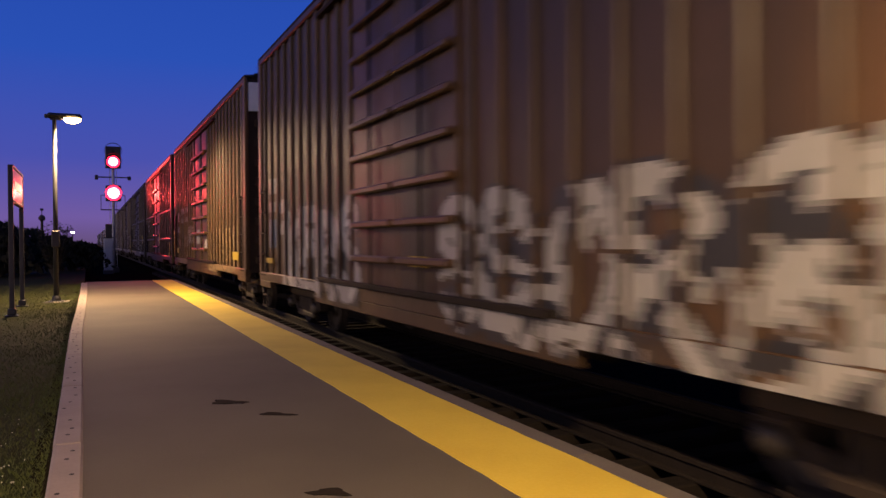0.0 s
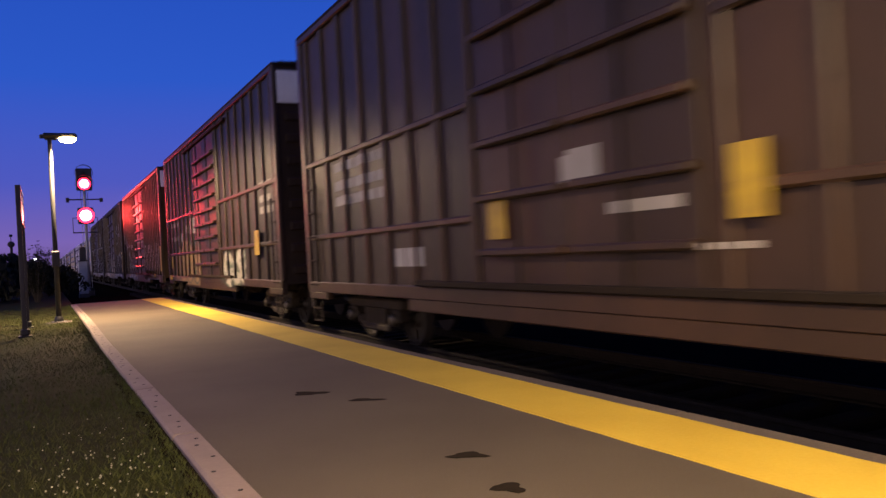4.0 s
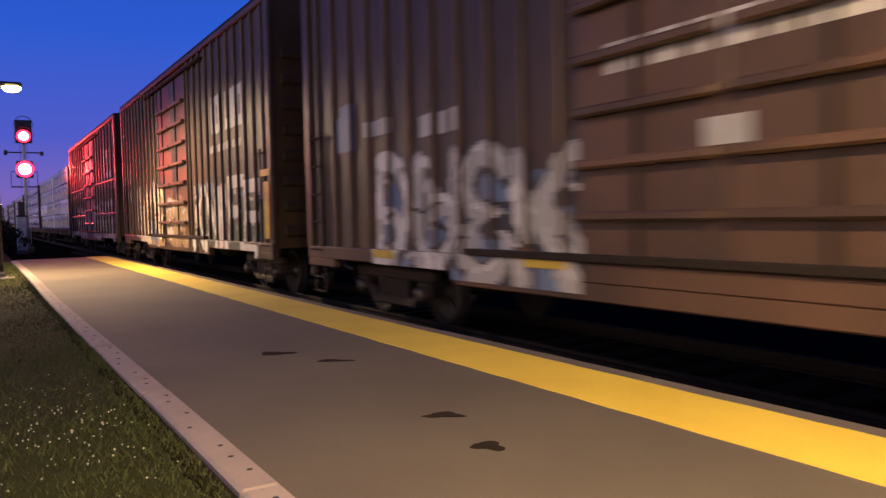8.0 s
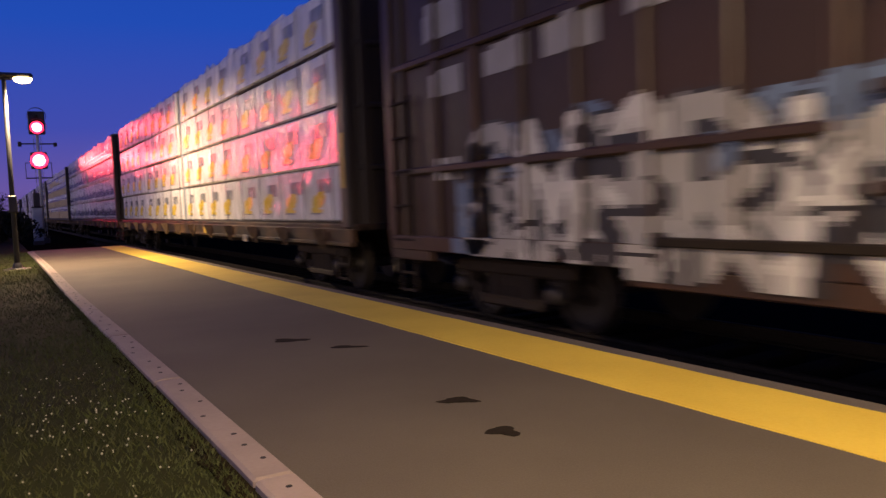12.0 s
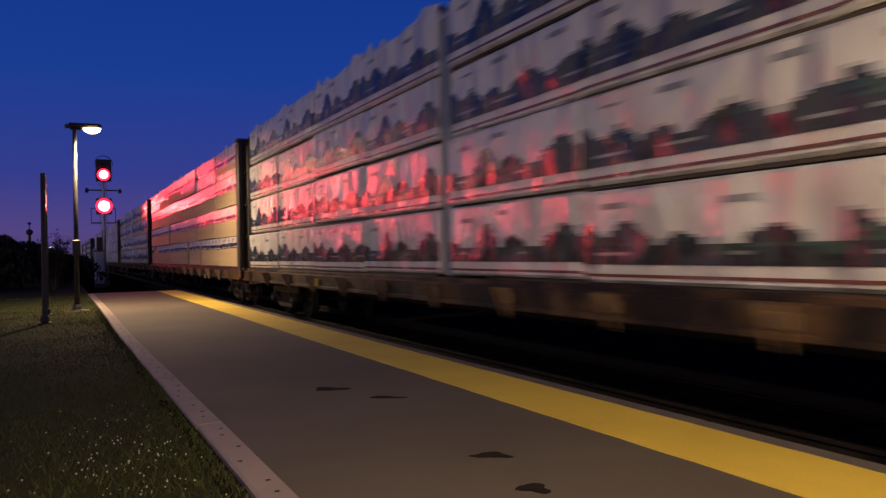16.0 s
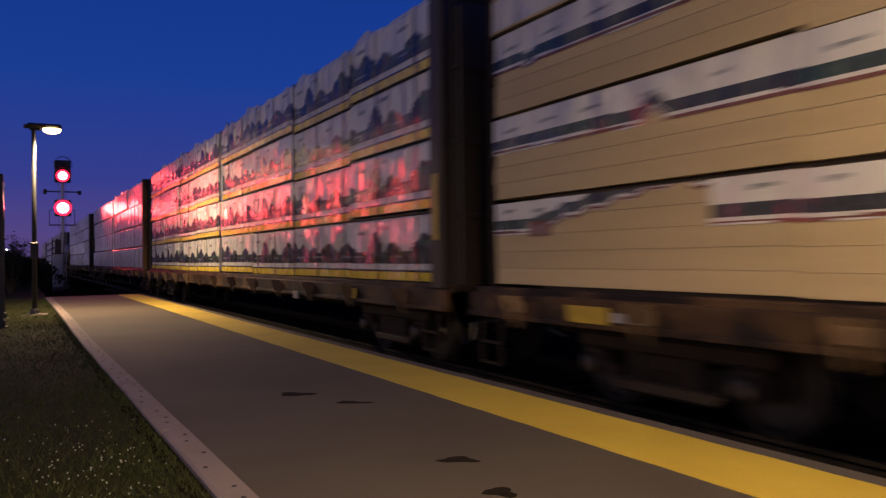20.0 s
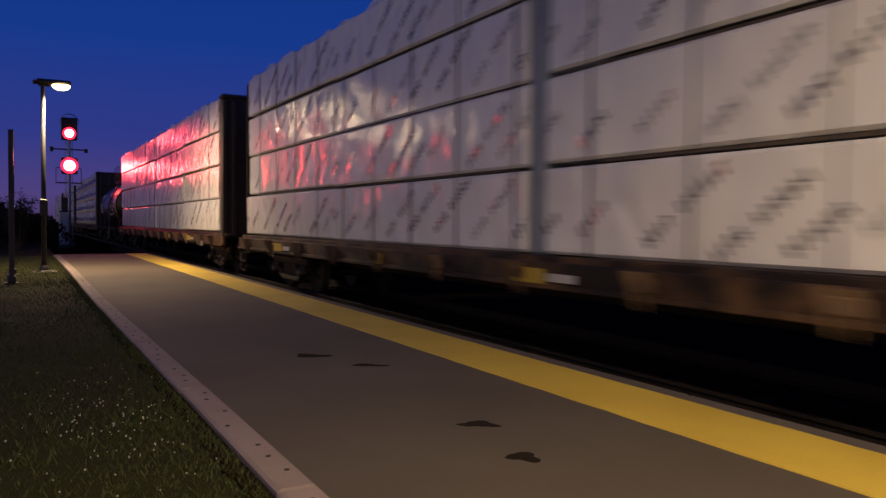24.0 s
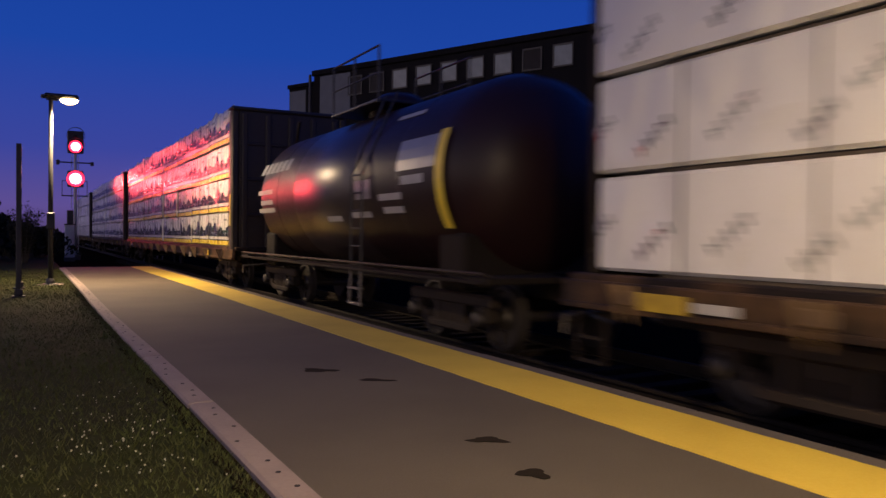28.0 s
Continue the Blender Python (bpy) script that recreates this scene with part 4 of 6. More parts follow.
def lettering(word, w, h, fill, edge, shine=0, cloud=0, glow=0, r=0.15, rim=0.05, seed=1, tight=0.8, cuts=10, mess=0):
    """Fat spray letters: a cloud behind, a dark outline with a dropped shadow, mottled fills, and a shine."""
    rng = random.Random(seed)
    cv = Canvas(w, h, 0.032)
    for k, z0, z1, rr in ((glow, 0.62, 0.86, 0.22), (cloud, 0.10, 0.70, 0.30)):
        if k:
            for i in range(int(w * 7)):
                y, z = rng.uniform(0.03, 0.97) * w, rng.uniform(z0, z1) * h
                cv.stroke((y, z), (y + rng.uniform(-0.4, 0.4), z + rng.uniform(-0.08, 0.08)), rng.uniform(0.6, 1.0) * rr, k)
    widths = [0.55 if ch == "I" else 1.0 for ch in word]
    unit = w / sum(widths)
    y, plan = 0.0, []
    for ch, wd in zip(word, widths):
        lw = unit * wd
        z0, hh = h * rng.uniform(0.03, 0.12), h * rng.uniform(0.74, 0.86)
        lean, half = rng.uniform(-0.10, 0.22), lw * (1 - tight) / 2
        plan.append([((y + half + lw * tight * p[0] + lean * (p[1] - 0.5), z0 + hh * p[1]), (y + half + lw * tight * q[0] + lean * (q[1] - 0.5), z0 + hh * q[1])) for p, q in GLYPHS[ch]])
        y += lw
    for seg in plan:
        for p, q in seg:
            cv.stroke((p[0] + 0.10, p[1] - 0.07), (q[0] + 0.10, q[1] - 0.07), r + rim, edge)
    for seg in plan:
        for p, q in seg:
            cv.stroke(p, q, r + rim, edge)
        k = rng.choice(fill)
        for p, q in seg:
            cv.stroke(p, q, r, k)
        for i in range(7):
            p, q = rng.choice(seg)
            t = rng.random()
            c = (p[0] + (q[0] - p[0]) * t, p[1] + (q[1] - p[1]) * t)
            cv.stroke(c, (c[0] + rng.uniform(-0.12, 0.12), c[1] - rng.uniform(0.0, 0.2)), r * rng.uniform(0.35, 0.75), rng.choice(fill))
        if shine:
            for p, q in seg[::2]:
                cv.stroke((p[0] - r * 0.5, p[1] + r * 0.5), (q[0] - r * 0.5, q[1] + r * 0.5), 0.028, shine)
    for i in range(mess):
        y, z = rng.uniform(0.02, 0.98) * w, rng.uniform(0.04, 0.80) * h
        bend, size, k = rng.uniform(-1.2, 1.2), rng.uniform(0.035, 0.12), rng.choice(fill + (edge, edge))
        for p, q in ring(y, z, rng.uniform(0.12, 0.38), rng.uniform(0.10, 0.26), math.degrees(bend), math.degrees(bend) + rng.uniform(50, 150)):
            cv.stroke(p, q, size, k)
    for i in range(cuts):
        y, z = rng.uniform(0.03, 0.97) * w, rng.uniform(0.05, 0.85) * h
        cv.stroke((y, z), (y + rng.uniform(0.05, 0.4), z + rng.uniform(-0.1, 0.1)), rng.uniform(0.016, 0.045), rng.choice((edge, edge, fill[-1], 0)))
    for i in range(int(w * 2)):
        y, z = rng.uniform(0.03, 0.97) * w, rng.uniform(0.1, 0.4) * h
        cv.stroke((y, z), (y, z - rng.uniform(0.08, 0.3)), 0.017, rng.choice(fill))
    return cv


def bubbles(w, h, fill, edge, hole, dark, seed):
    """Fat round letters that overlap over a dark cloud, with small counters, notches and a foot band."""
    rng = random.Random(seed)
    cv = Canvas(w, h, 0.032)
    for y, z, ry, rz in ((0.30, 0.35, 0.32, 0.34), (0.85, 0.92, 0.45, 0.22), (2.95, 1.48, 0.36, 0.14), (3.9, 1.38, 0.5, 0.16), (4.9, 1.2, 0.5, 0.2)):
        cv.oval(y, z, ry, rz, edge)
    cv.rect(0.55, w - 0.2, 0.0, 0.24, fill[0])
    for i, (y, z, ry, rz) in enumerate(((1.02, 0.62, 0.58, 0.50), (2.22, 0.72, 0.66, 0.70), (3.52, 0.72, 0.70, 0.62), (4.80, 0.66, 0.62, 0.58))):
        cv.oval(y, z, ry + 0.07, rz + 0.06, edge)
        cv.oval(y, z, ry, rz, fill[i % 3])
        for q in range(9):
            a, f = rng.uniform(0, 6.28), rng.uniform(0.3, 0.8)
            cv.oval(y + f * ry * math.cos(a), z + f * rz * math.sin(a), rng.uniform(0.06, 0.2), rng.uniform(0.04, 0.13), rng.choice(fill + (hole,)))
        cv.oval(y + 0.04, z - 0.10, 0.13, 0.16, hole)
        cv.oval(y + 0.12, z - 0.22, 0.09, 0.08, edge)
        cv.oval(y + rng.uniform(-0.1, 0.2), z + 0.26, 0.15, 0.06, hole if i != 1 else edge)
    for y, z, ry, rz, k in ((1.45, 1.18, 0.26, 0.10, fill[1]), (2.42, 1.36, 0.36, 0.11, fill[1]), (3.05, 1.40, 0.30, 0.06, fill[2]), (3.02, 1.18, 0.22, 0.13, edge), (3.0, 0.45, 0.30, 0.11, edge), (4.2, 0.35, 0.2, 0.14, edge),
                            (3.55, 0.29, 0.34, 0.06, dark), (1.0, 0.28, 0.32, 0.03, dark), (2.3, 0.25, 0.4, 0.025, dark), (1.05, 0.42, 0.2, 0.03, fill[2]), (0.45, 0.28, 0.2, 0.03, fill[2])):
        cv.oval(y, z, ry, rz, k)
    for i in range(26):
        y, z = rng.uniform(0.05, 0.95) * w, rng.uniform(0.1, 0.75) * h
        cv.stroke((y, z), (y + rng.uniform(0.08, 0.3), z + rng.uniform(-0.05, 0.05)), rng.uniform(0.016, 0.035), rng.choice(fill + (hole, edge)))
    return cv


def mural(w, h, seed):
    """A crowded cream and lilac piece of leaning columns round a grey block and a blue patch."""
    white, silver, blue, peach, pink, teal, cream, tan, red = 1, 2, 4, 5, 6, 7, 8, 9, 10
    rng = random.Random(seed)
    cv = Canvas(w, h, 0.032)
    cv.stroke((0.12, 0.62), (0.45, 1.66), 0.17, pink)
    cv.stroke((0.45, 1.66), (0.62, 0.8), 0.15, cream)
    cv.stroke((0.10, 0.66), (0.8, 0.32), 0.10, pink)
    cv.rect(0.82, 2.5, 0.04, 1.10, cream)
    cv.oval(1.15, 1.05, 0.40, 0.20, pink)
    cv.stroke((1.42, 1.1), (1.76, 1.72), 0.19, silver)
    cv.stroke((1.60, 1.5), (1.74, 1.74), 0.14, pink)
    cv.stroke((1.15, 1.08), (2.25, 1.44), 0.18, pink)
    cv.stroke((2.35, 1.2), (2.85, 1.68), 0.27, silver)
    cv.stroke((2.9, 1.74), (3.35, 1.50), 0.20, silver)
    cv.oval(3.55, 0.72, 0.84, 0.72, cream)
    cv.stroke((3.15, 1.22), (4.05, 1.46), 0.19, cream)
    cv.stroke((3.9, 1.3), (4.35, 1.15), 0.14, peach)
    cv.rect(2.6, w - 0.1, 0.04, 0.22, peach)
    inner = np.isin(cv.a, (cream, pink, silver))
    old = cv.a.copy()
    for q in range(120):
        y, z = rng.uniform(0.02, 0.98) * w, rng.uniform(0.05, 0.8) * h
        cv.oval(y, z, rng.uniform(0.03, 0.16), rng.uniform(0.05, 0.26), rng.choice((cream, cream, cream, cream, peach, pink, pink, white) if y > 0.8 else (pink, silver, cream)))
    cv.a[~inner] = old[~inner]
    cv.rect(2.44, 3.02, 0.78, 1.27, teal)
    cv.rect(2.46, 3.10, 0.73, 0.79, teal)
    cv.rect(2.40, 3.08, 0.20, 0.745, blue)
    cv.stroke((2.8, 0.42), (3.32, 0.10), 0.14, blue)
    cv.rect(1.85, 2.42, 0.78, 0.88, tan)
    for p, q, r, k in (((3.16, 1.34), (3.8, 1.46), 0.03, red), ((1.3, 1.20), (2.1, 1.46), 0.022, red), ((3.06, 0.90), (3.28, 0.92), 0.05, red), ((3.9, 1.0), (4.02, 1.02), 0.09, tan), ((3.62, 0.6), (3.8, 0.62), 0.08, tan),
                       ((0.5, 1.14), (1.02, 1.17), 0.022, white), ((0.55, 1.08), (0.98, 1.10), 0.03, tan), ((1.0, 0.72), (1.3, 0.72), 0.018, teal), ((2.0, 0.5), (2.4, 0.5), 0.018, teal), ((0.1, 0.28), (0.62, 0.24), 0.02, pink), ((0.0, 0.98), (0.12, 1.02), 0.05, white), ((3.5, 1.22), (4.1, 1.26), 0.018, silver)):
        cv.stroke(p, q, r, k)
    return cv


# ---- running gear, shared by all cars ----
def wheelset_mesh():
    s = Shape()
    s.rod((-0.98, 0, 0), (0.98, 0, 0), 0.075, 12)
    for d in (-1, 1):
        s.spin([(d * 0.665, 0.10), (d * 0.665, 0.455), (d * 0.695, 0.455), (d * 0.70, 0.425), (d * 0.795, 0.42), (d * 0.80, 0.37), (d * 0.75, 0.34), (d * 0.74, 0.16), (d * 0.81, 0.13), (d * 0.81, 0.10)], "x", 28)
        s.box(d * 0.77 - 0.012, d * 0.77 + 0.012, -0.03, 0.03, 0.18, 0.32)
    return s.mesh("wheelset", WHEELSTEEL)


def sideframe_mesh():
    s = Shape()
    s.box(-0.07, 0.07, -1.12, 1.12, 0.56, 0.72, 0.03)
    s.box(-0.07, 0.07, -0.55, 0.55, 0.20, 0.32, 0.03)
    for d in (-1, 1):
        s.box(-0.06, 0.06, min(d * 0.28, d * 0.42), max(d * 0.28, d * 0.42), 0.28, 0.60, 0.02)
        s.face([(-0.06, d * 0.55, 0.22), (-0.06, d * 0.55, 0.34), (-0.06, d * 0.86, 0.60), (-0.06, d * 0.98, 0.58)])
        s.box(-0.05, 0.05, min(d * 0.55, d * 0.80), max(d * 0.55, d * 0.80), 0.32, 0.44, 0.03)
        s.box(-0.10, 0.10, min(d * 0.74, d * 1.04), max(d * 0.74, d * 1.04), 0.36, 0.58, 0.03)
    for y in (-0.18, 0.0, 0.18):
        s.rod((0, y, 0.31), (0, y, 0.56), 0.07, 10)
    return s.mesh("side_frame", TRUCKSTEEL)


def cap_mesh():
    return Shape().spin([(-0.11, 0.06), (-0.09, 0.10), (0.0, 0.115)], "x", 14).mesh("bearing_cap", WHEELSTEEL, True)


SPINNERS = []


def add_truck(car, y):
    frame_me, ws, cap = cached("sf", sideframe_mesh), cached("ws", wheelset_mesh), cached("cap", cap_mesh)
    bol = cached("bolster", lambda: Shape().box(-1.05, 1.05, -0.17, 0.17, 0.42, 0.70, 0.03).mesh("truck", TRUCKSTEEL))
    tr = part("truck", bol, car, "dark cast steel truck", (0, y, 0))
    for d in (-1, 1):
        part("side_frame", frame_me, tr, "", (d * 1.02, 0, 0))
    for yy in (-0.89, 0.89):
        w = part("wheelset", ws, tr, "", (0, yy, 0.42))
        SPINNERS.append((w, car, y + yy))
        for d in (-1, 1):
            part("bearing_cap", cap, tr, "", (d * 1.08, yy, 0.42), 0 if d < 0 else 180)


def add_couplers(car, half, reach):
    cm = cached(("coupler", reach), lambda: Shape().box(-0.09, 0.09, 0.0, reach, 0.76, 0.98, 0.03).box(-0.15, 0.15, reach - 0.3, reach, 0.68, 1.04, 0.05).mesh("coupler", TRUCKSTEEL))
    lever = cached("lever", lambda: Shape().rod((-1.46, 0.10, 0.70), (-0.5, 0.16, 0.74), 0.014, 6).rod((-1.46, 0.10, 0.70), (-1.46, 0.12, 0.52), 0.014, 6).rod((-0.5, 0.16, 0.74), (-0.18, 0.20, 0.92), 0.014, 6).mesh("uncoupling_lever", PALEROD))
    hose = cached("hose", lambda: Shape().rod((0.3, 0.3, 0.85), (0.34, 0.5, 0.55), 0.03, 8).rod((0.34, 0.5, 0.55), (0.3, 0.78, 0.5), 0.03, 8).mesh("brake_hose", BRAKEHOSE))
    for d in (-1, 1):
        rz = 0 if d > 0 else 180
        part("coupler", cm, car, "", (0, d * half, 0), rz)
        part("uncoupling_lever", lever, car, "thin pale uncoupling rod", (0, d * half, 0), rz)
        part("brake_hose", hose, car, "", (0, d * half, 0), rz)


def add_ladder(car, n, at, rz):
    """Two stiles, and each rung a part of its own."""
    z0, step, width = 0.95, 0.42, 0.42
    def rails():
        q = Shape()
        for a in (0, width):
            q.box(-0.05, -0.02, a - 0.02, a + 0.02, z0 - 0.08, z0 + step * (n - 1) + 0.08)
        return q.mesh("ladder", UNDER)
    ob = part("ladder", cached(("ladder", n), rails), car, "", at, rz)
    rung = cached("rung", lambda: Shape().rod((-0.055, -0.02, 0), (-0.055, width + 0.02, 0), 0.016, 6).mesh("rung", UNDER))
    for i in range(n):
        part("rung", rung, ob, "", (0, 0, z0 + step * i))


def step_mesh():
    s = Shape()
    for a in (0, 0.38):
        s.box(-0.02, 0.0, a - 0.02, a + 0.02, 0.30, 0.78)
    s.box(-0.03, 0.01, -0.02, 0.40, 0.30, 0.33)
    s.box(-0.03, 0.01, -0.02, 0.40, 0.52, 0.55)
    return s.mesh("sill_step", UNDER)


CARS = []


# moments at which the gaps between the cars pass y = 0
GAPS = [-2.36, -0.49, 1.385, 3.245, 5.14, 7.0, 8.90, 10.75, 12.62, 15.23, 17.81, 20.37, 22.957, 25.57, 28.30, 29.62, 32.2, 34.8, 37.4]

NUDGE = {3: -0.20, 4: -0.15, 13: 0.16}  # metres by which a car stands off the middle


def start_car(name, label, category):
    """A car's root, midway between the gaps before and behind it."""
    car = thing(name, label, category, "freight train cars")
    i = len(CARS)
    CARS.append((car, (GAPS[i] + GAPS[i + 1]) / 2 * SPEED + NUDGE.get(i, 0.0)))
    return car


# ---- boxcars ----
HALF = 7.95
SIDE, RIB, PROUD = 1.47, 0.055, 0.08
SILL, EAVE = 0.72, 5.44


def rib_spots(style):
    if style == "posts":
        return [d * (1.85 + 0.56 * i) for i in range(11) for d in (-1, 1)], 0.10
    if style == "lattice":
        return [d * (1.80 + 0.82 * i) for i in range(8) for d in (-1, 1)], 0.12
    return [d * (1.80 + 1.02 * i) for i in range(7) for d in (-1, 1)], 0.14


def side_surface(style):
    spots, w = rib_spots(style)

    def surf(y):
        if any(abs(y - s) < w / 2 + 0.02 for s in spots):
            return -SIDE - RIB
        return -SIDE - 0.05 if abs(y) < 1.62 else -SIDE
    return surf


def boxcar_body(paint):
    s = Shape()
    s.box(-SIDE, SIDE, -HALF + 0.08, HALF - 0.08, 0.98, EAVE - 0.04, 0.02)
    return s.mesh("body", paint)


def roof_mesh():
    s = Shape()
    h = 0.13
    for a, b in ((-1, 0), (0, 1)):
        x0, x1 = a * (SIDE + 0.06), b * (SIDE + 0.06)
        z0, z1 = (EAVE + (h if a == 0 else 0)), (EAVE + (h if b == 0 else 0))
        s.face([(x0, -HALF, z0), (x1, -HALF, z1), (x1, HALF, z1), (x0, HALF, z0)])
        s.face([(x0, -HALF, EAVE - 0.05), (x1, -HALF, EAVE - 0.05), (x1, -HALF, z1), (x0, -HALF, z0)])
        s.face([(x0, HALF, EAVE - 0.05), (x1, HALF, EAVE - 0.05), (x1, HALF, z1), (x0, HALF, z0)])
    for d in (-1, 1):
        x = d * (SIDE + 0.06)
        s.face([(x, -HALF, EAVE - 0.05), (x, HALF, EAVE - 0.05), (x, HALF, EAVE), (x, -HALF, EAVE)])
    for i in range(13):
        y = -HALF + 0.6 + i * 1.22
        s.box(-1.2, 1.2, y - 0.05, y + 0.05, EAVE + 0.05, EAVE + h + 0.05, 0.02)
    return s.mesh("roof", UNDER)


def door_mesh(w0, w1, paint):
    return Shape().box(-SIDE - 0.05, -SIDE + 0.01, w0, w1, 1.05, 5.05, 0.01).mesh("door", paint)


def build_boxcar(paint_i, style, label, white_end, art, marks, bars=7):
    car = start_car("boxcar", label, "boxcar")
    paint = PAINTS[paint_i]
    pn = paint.name
    ends = ENDRUST if paint_i == 0 else ENDPAINT
    part("body", cached(("bb", pn), lambda: boxcar_body(paint)), car)
    part("roof", cached("roof", roof_mesh), car, "dark ribbed roof")
    spots, w = rib_spots(style)
    z1 = EAVE - 0.16
    rib = cached(("rib", pn, style), lambda: Shape().box(-RIB, 0.01, -w / 2, w / 2, 0.98, z1, 0.025).mesh("rib", paint))
    for side in (-1, 1):
        for y in spots:
            part("rib", rib, car, "", (side * SIDE, y, 0), 0 if side < 0 else 180)
        chord = boxmesh("top_chord", (-0.075, 0.02, -HALF + 0.02, HALF - 0.02, EAVE - 0.17, EAVE - 0.05), paint, 0.02)
        part("top_chord", chord, car, "", (side * SIDE, 0, 0), 0 if side < 0 else 180)
        sill = cached(("sill", pn, style), lambda: sill_mesh(paint, style))
        part("side_sill", sill, car, "", (side * SIDE, 0, 0), 0 if side < 0 else 180)
        for d in (-1, 1):
            corner = boxmesh("corner_post", (-0.07, 0.03, -0.11, 0.11, 0.98, EAVE - 0.05), paint, 0.02)
            part("corner_post", corner, car, "", (side * SIDE, d * (HALF - 0.12), 0), 0 if side < 0 else 180)
        if style == "lattice":
            for z in (1.78, 3.06):
                for d in (-1, 1):
                    rl = boxmesh("side_rail", (-0.065, 0.01, -2.95, 2.95, -0.045, 0.045), paint, 0.02)
                    part("side_rail", rl, car, "", (side * SIDE, d * 4.75, z), 0 if side < 0 else 180)
        if style == "wide":
            rl = boxmesh("side_rail", (-0.055, 0.01, -3.05, 3.05, -0.04, 0.04), paint, 0.02)
            for d in (-1, 1):
                part("side_rail", rl, car, "", (side * SIDE, d * 4.75, 3.9), 0 if side < 0 else 180)
        for w0, w1 in ((-1.60, -0.01), (0.01, 1.60)):
            dm = cached(("door", pn, w0), lambda: door_mesh(w0, w1, paint))
            dr = part("door", dm, car, "", (0, 0, 0), 0 if side < 0 else 180)
            rod = cached(("lockrod", w0), lambda: Shape().rod((-SIDE - 0.11, w0 * 0.5 + w1 * 0.5, 1.0), (-SIDE - 0.11, w0 * 0.5 + w1 * 0.5, 5.0), 0.02, 8).mesh("lock_rod", UNDER))
            part("lock_rod", rod, dr)
            bar = boxmesh("door_bar", (-SIDE - 0.15, -SIDE - 0.045, w0 + 0.05, w1 - 0.05, 0.0, 0.085), paint, 0.02)
            for i in range(bars):
                part("door_bar", bar, dr, "", (0, 0, 1.35 + (3.5 / bars) * i))
        for z in (1.0, 5.06):
            tk = boxmesh("door_track", (-0.12, 0.0, -3.3, 3.3, 0, 0.07), UNDER, 0.01)
            part("door_track", tk, car, "", (side * SIDE, 0, z), 0 if side < 0 else 180)
    stp = cached("step", step_mesh)
    for side in (-1, 1):
        for d in (-1, 1):
            y = d * (HALF - 0.42) - 0.21
            add_ladder(car, 5, (side * (SIDE + 0.02), y if side < 0 else y + 0.42, 0), 0 if side < 0 else 180)
            part("sill_step", stp, car, "", (side * (SIDE + 0.02), y if side < 0 else y + 0.42, 0), 0 if side < 0 else 180)
    # ends
    for d in (-1, 1):
        em = cached(("end", ends.name), lambda: end_mesh(ends))
        en = part("end_wall", em, car, "corrugated steel end wall", (0, d * (HALF - 0.08), 0), 0 if d > 0 else 180)
        if d < 0 and white_end:
            part("white_panel", boxmesh("white_panel", (-1.44, 1.44, 0.062, 0.072, 4.62, 5.28), WHITETOP, 0.003), en, "white painted top panel")
        er = boxmesh("end_rib", (-1.30, 1.30, 0.0, 0.075, 0.0, 0.2), ends, 0.05)
        for i in range(8):
            part("end_rib", er, en, "", (0, 0, 1.1 + 0.45 * i))
        add_ladder(car, 10, (-1.35 if d > 0 else 1.35, d * (HALF - 0.02), 0), -90 if d > 0 else 90)
    part("centre_sill", boxmesh("centre_sill", (-0.25, 0.25, -HALF, HALF, 0.62, 1.0), UNDER, 0.02), car)
    for y in (-2.4, 1.2):
        part("brake_reservoir", cached("resv", lambda: Shape().rod((-0.7, -0.6, 0.72), (-0.7, 0.6, 0.72), 0.17, 12).mesh("brake_reservoir", UNDER, True)), car, "", (0, y, 0))
    add_truck(car, -5.95)
    add_truck(car, 5.95)
    add_couplers(car, HALF - 0.1, 0.88)
    # paint, stencils and reflectors on the platform side
    surf = side_surface(style)
    for y0, z0, cv in art:
        fold = max(0, int(round((1.0 - z0) / cv.cell)))
        for i in range(cv.a.shape[0]):
            if 3.6 < abs(y0 - (i + 0.5) * cv.cell) < 6.9:
                cv.a[i, :max(0, int(round((SILL + 0.11 - z0) / cv.cell)))] = 0
        me = cv.mesh("graffiti", SPRAY, lambda q, y0=y0: surf(y0 - q), 0.004, fold, lambda q: -SIDE - PROUD)
        tagged(part("graffiti", me, car, "spray-painted graffiti", (0, y0, z0)), kind="stuff")
    for y0, y1, z0, z1, m in marks:
        if m == "y":
            part("reflector_panel", boxmesh("reflector_panel", (-SIDE - PROUD - 0.014, -SIDE - PROUD - 0.004, y0, y1, z0, z1), REFLECT, 0.002), car, "yellow reflective panel")
        elif m == "s":
            stencil(car, y0, y1, z0, z1, surf)
        else:
            cv = Canvas(y1 - y0, z1 - z0, 0.05)
            blocks(cv, m)
            part("painted_mark", cv.mesh("painted_mark", SPRAY, lambda q, y1=y1: surf(y1 - q), 0.009), car, {"w": "white painted panel", "b": "pale blue painted panel", "L": "large white lettering blocks"}[m], (0, y1, z0))
    return car


def blocks(cv, m):
    """Plain painted patches, or a row of big block shapes where a company's lettering stands."""
    if m in "wb":
        cv.rect(0, cv.w, 0, cv.h, 2 if m == "w" else 4)
        cv.rect(0, cv.w * 0.2, cv.h * 0.8, cv.h, 0)
    else:
        n = max(2, int(cv.w / 0.75))
        for i in range(n):
            a, w = cv.w * i / n, cv.w / n * 0.72
            cv.rect(a, a + w, 0, cv.h, 1)
            cv.rect(a + w * 0.32, a + w * 0.68, cv.h * 0.25, cv.h * (1.0 if i % 2 else 0.75), 0)


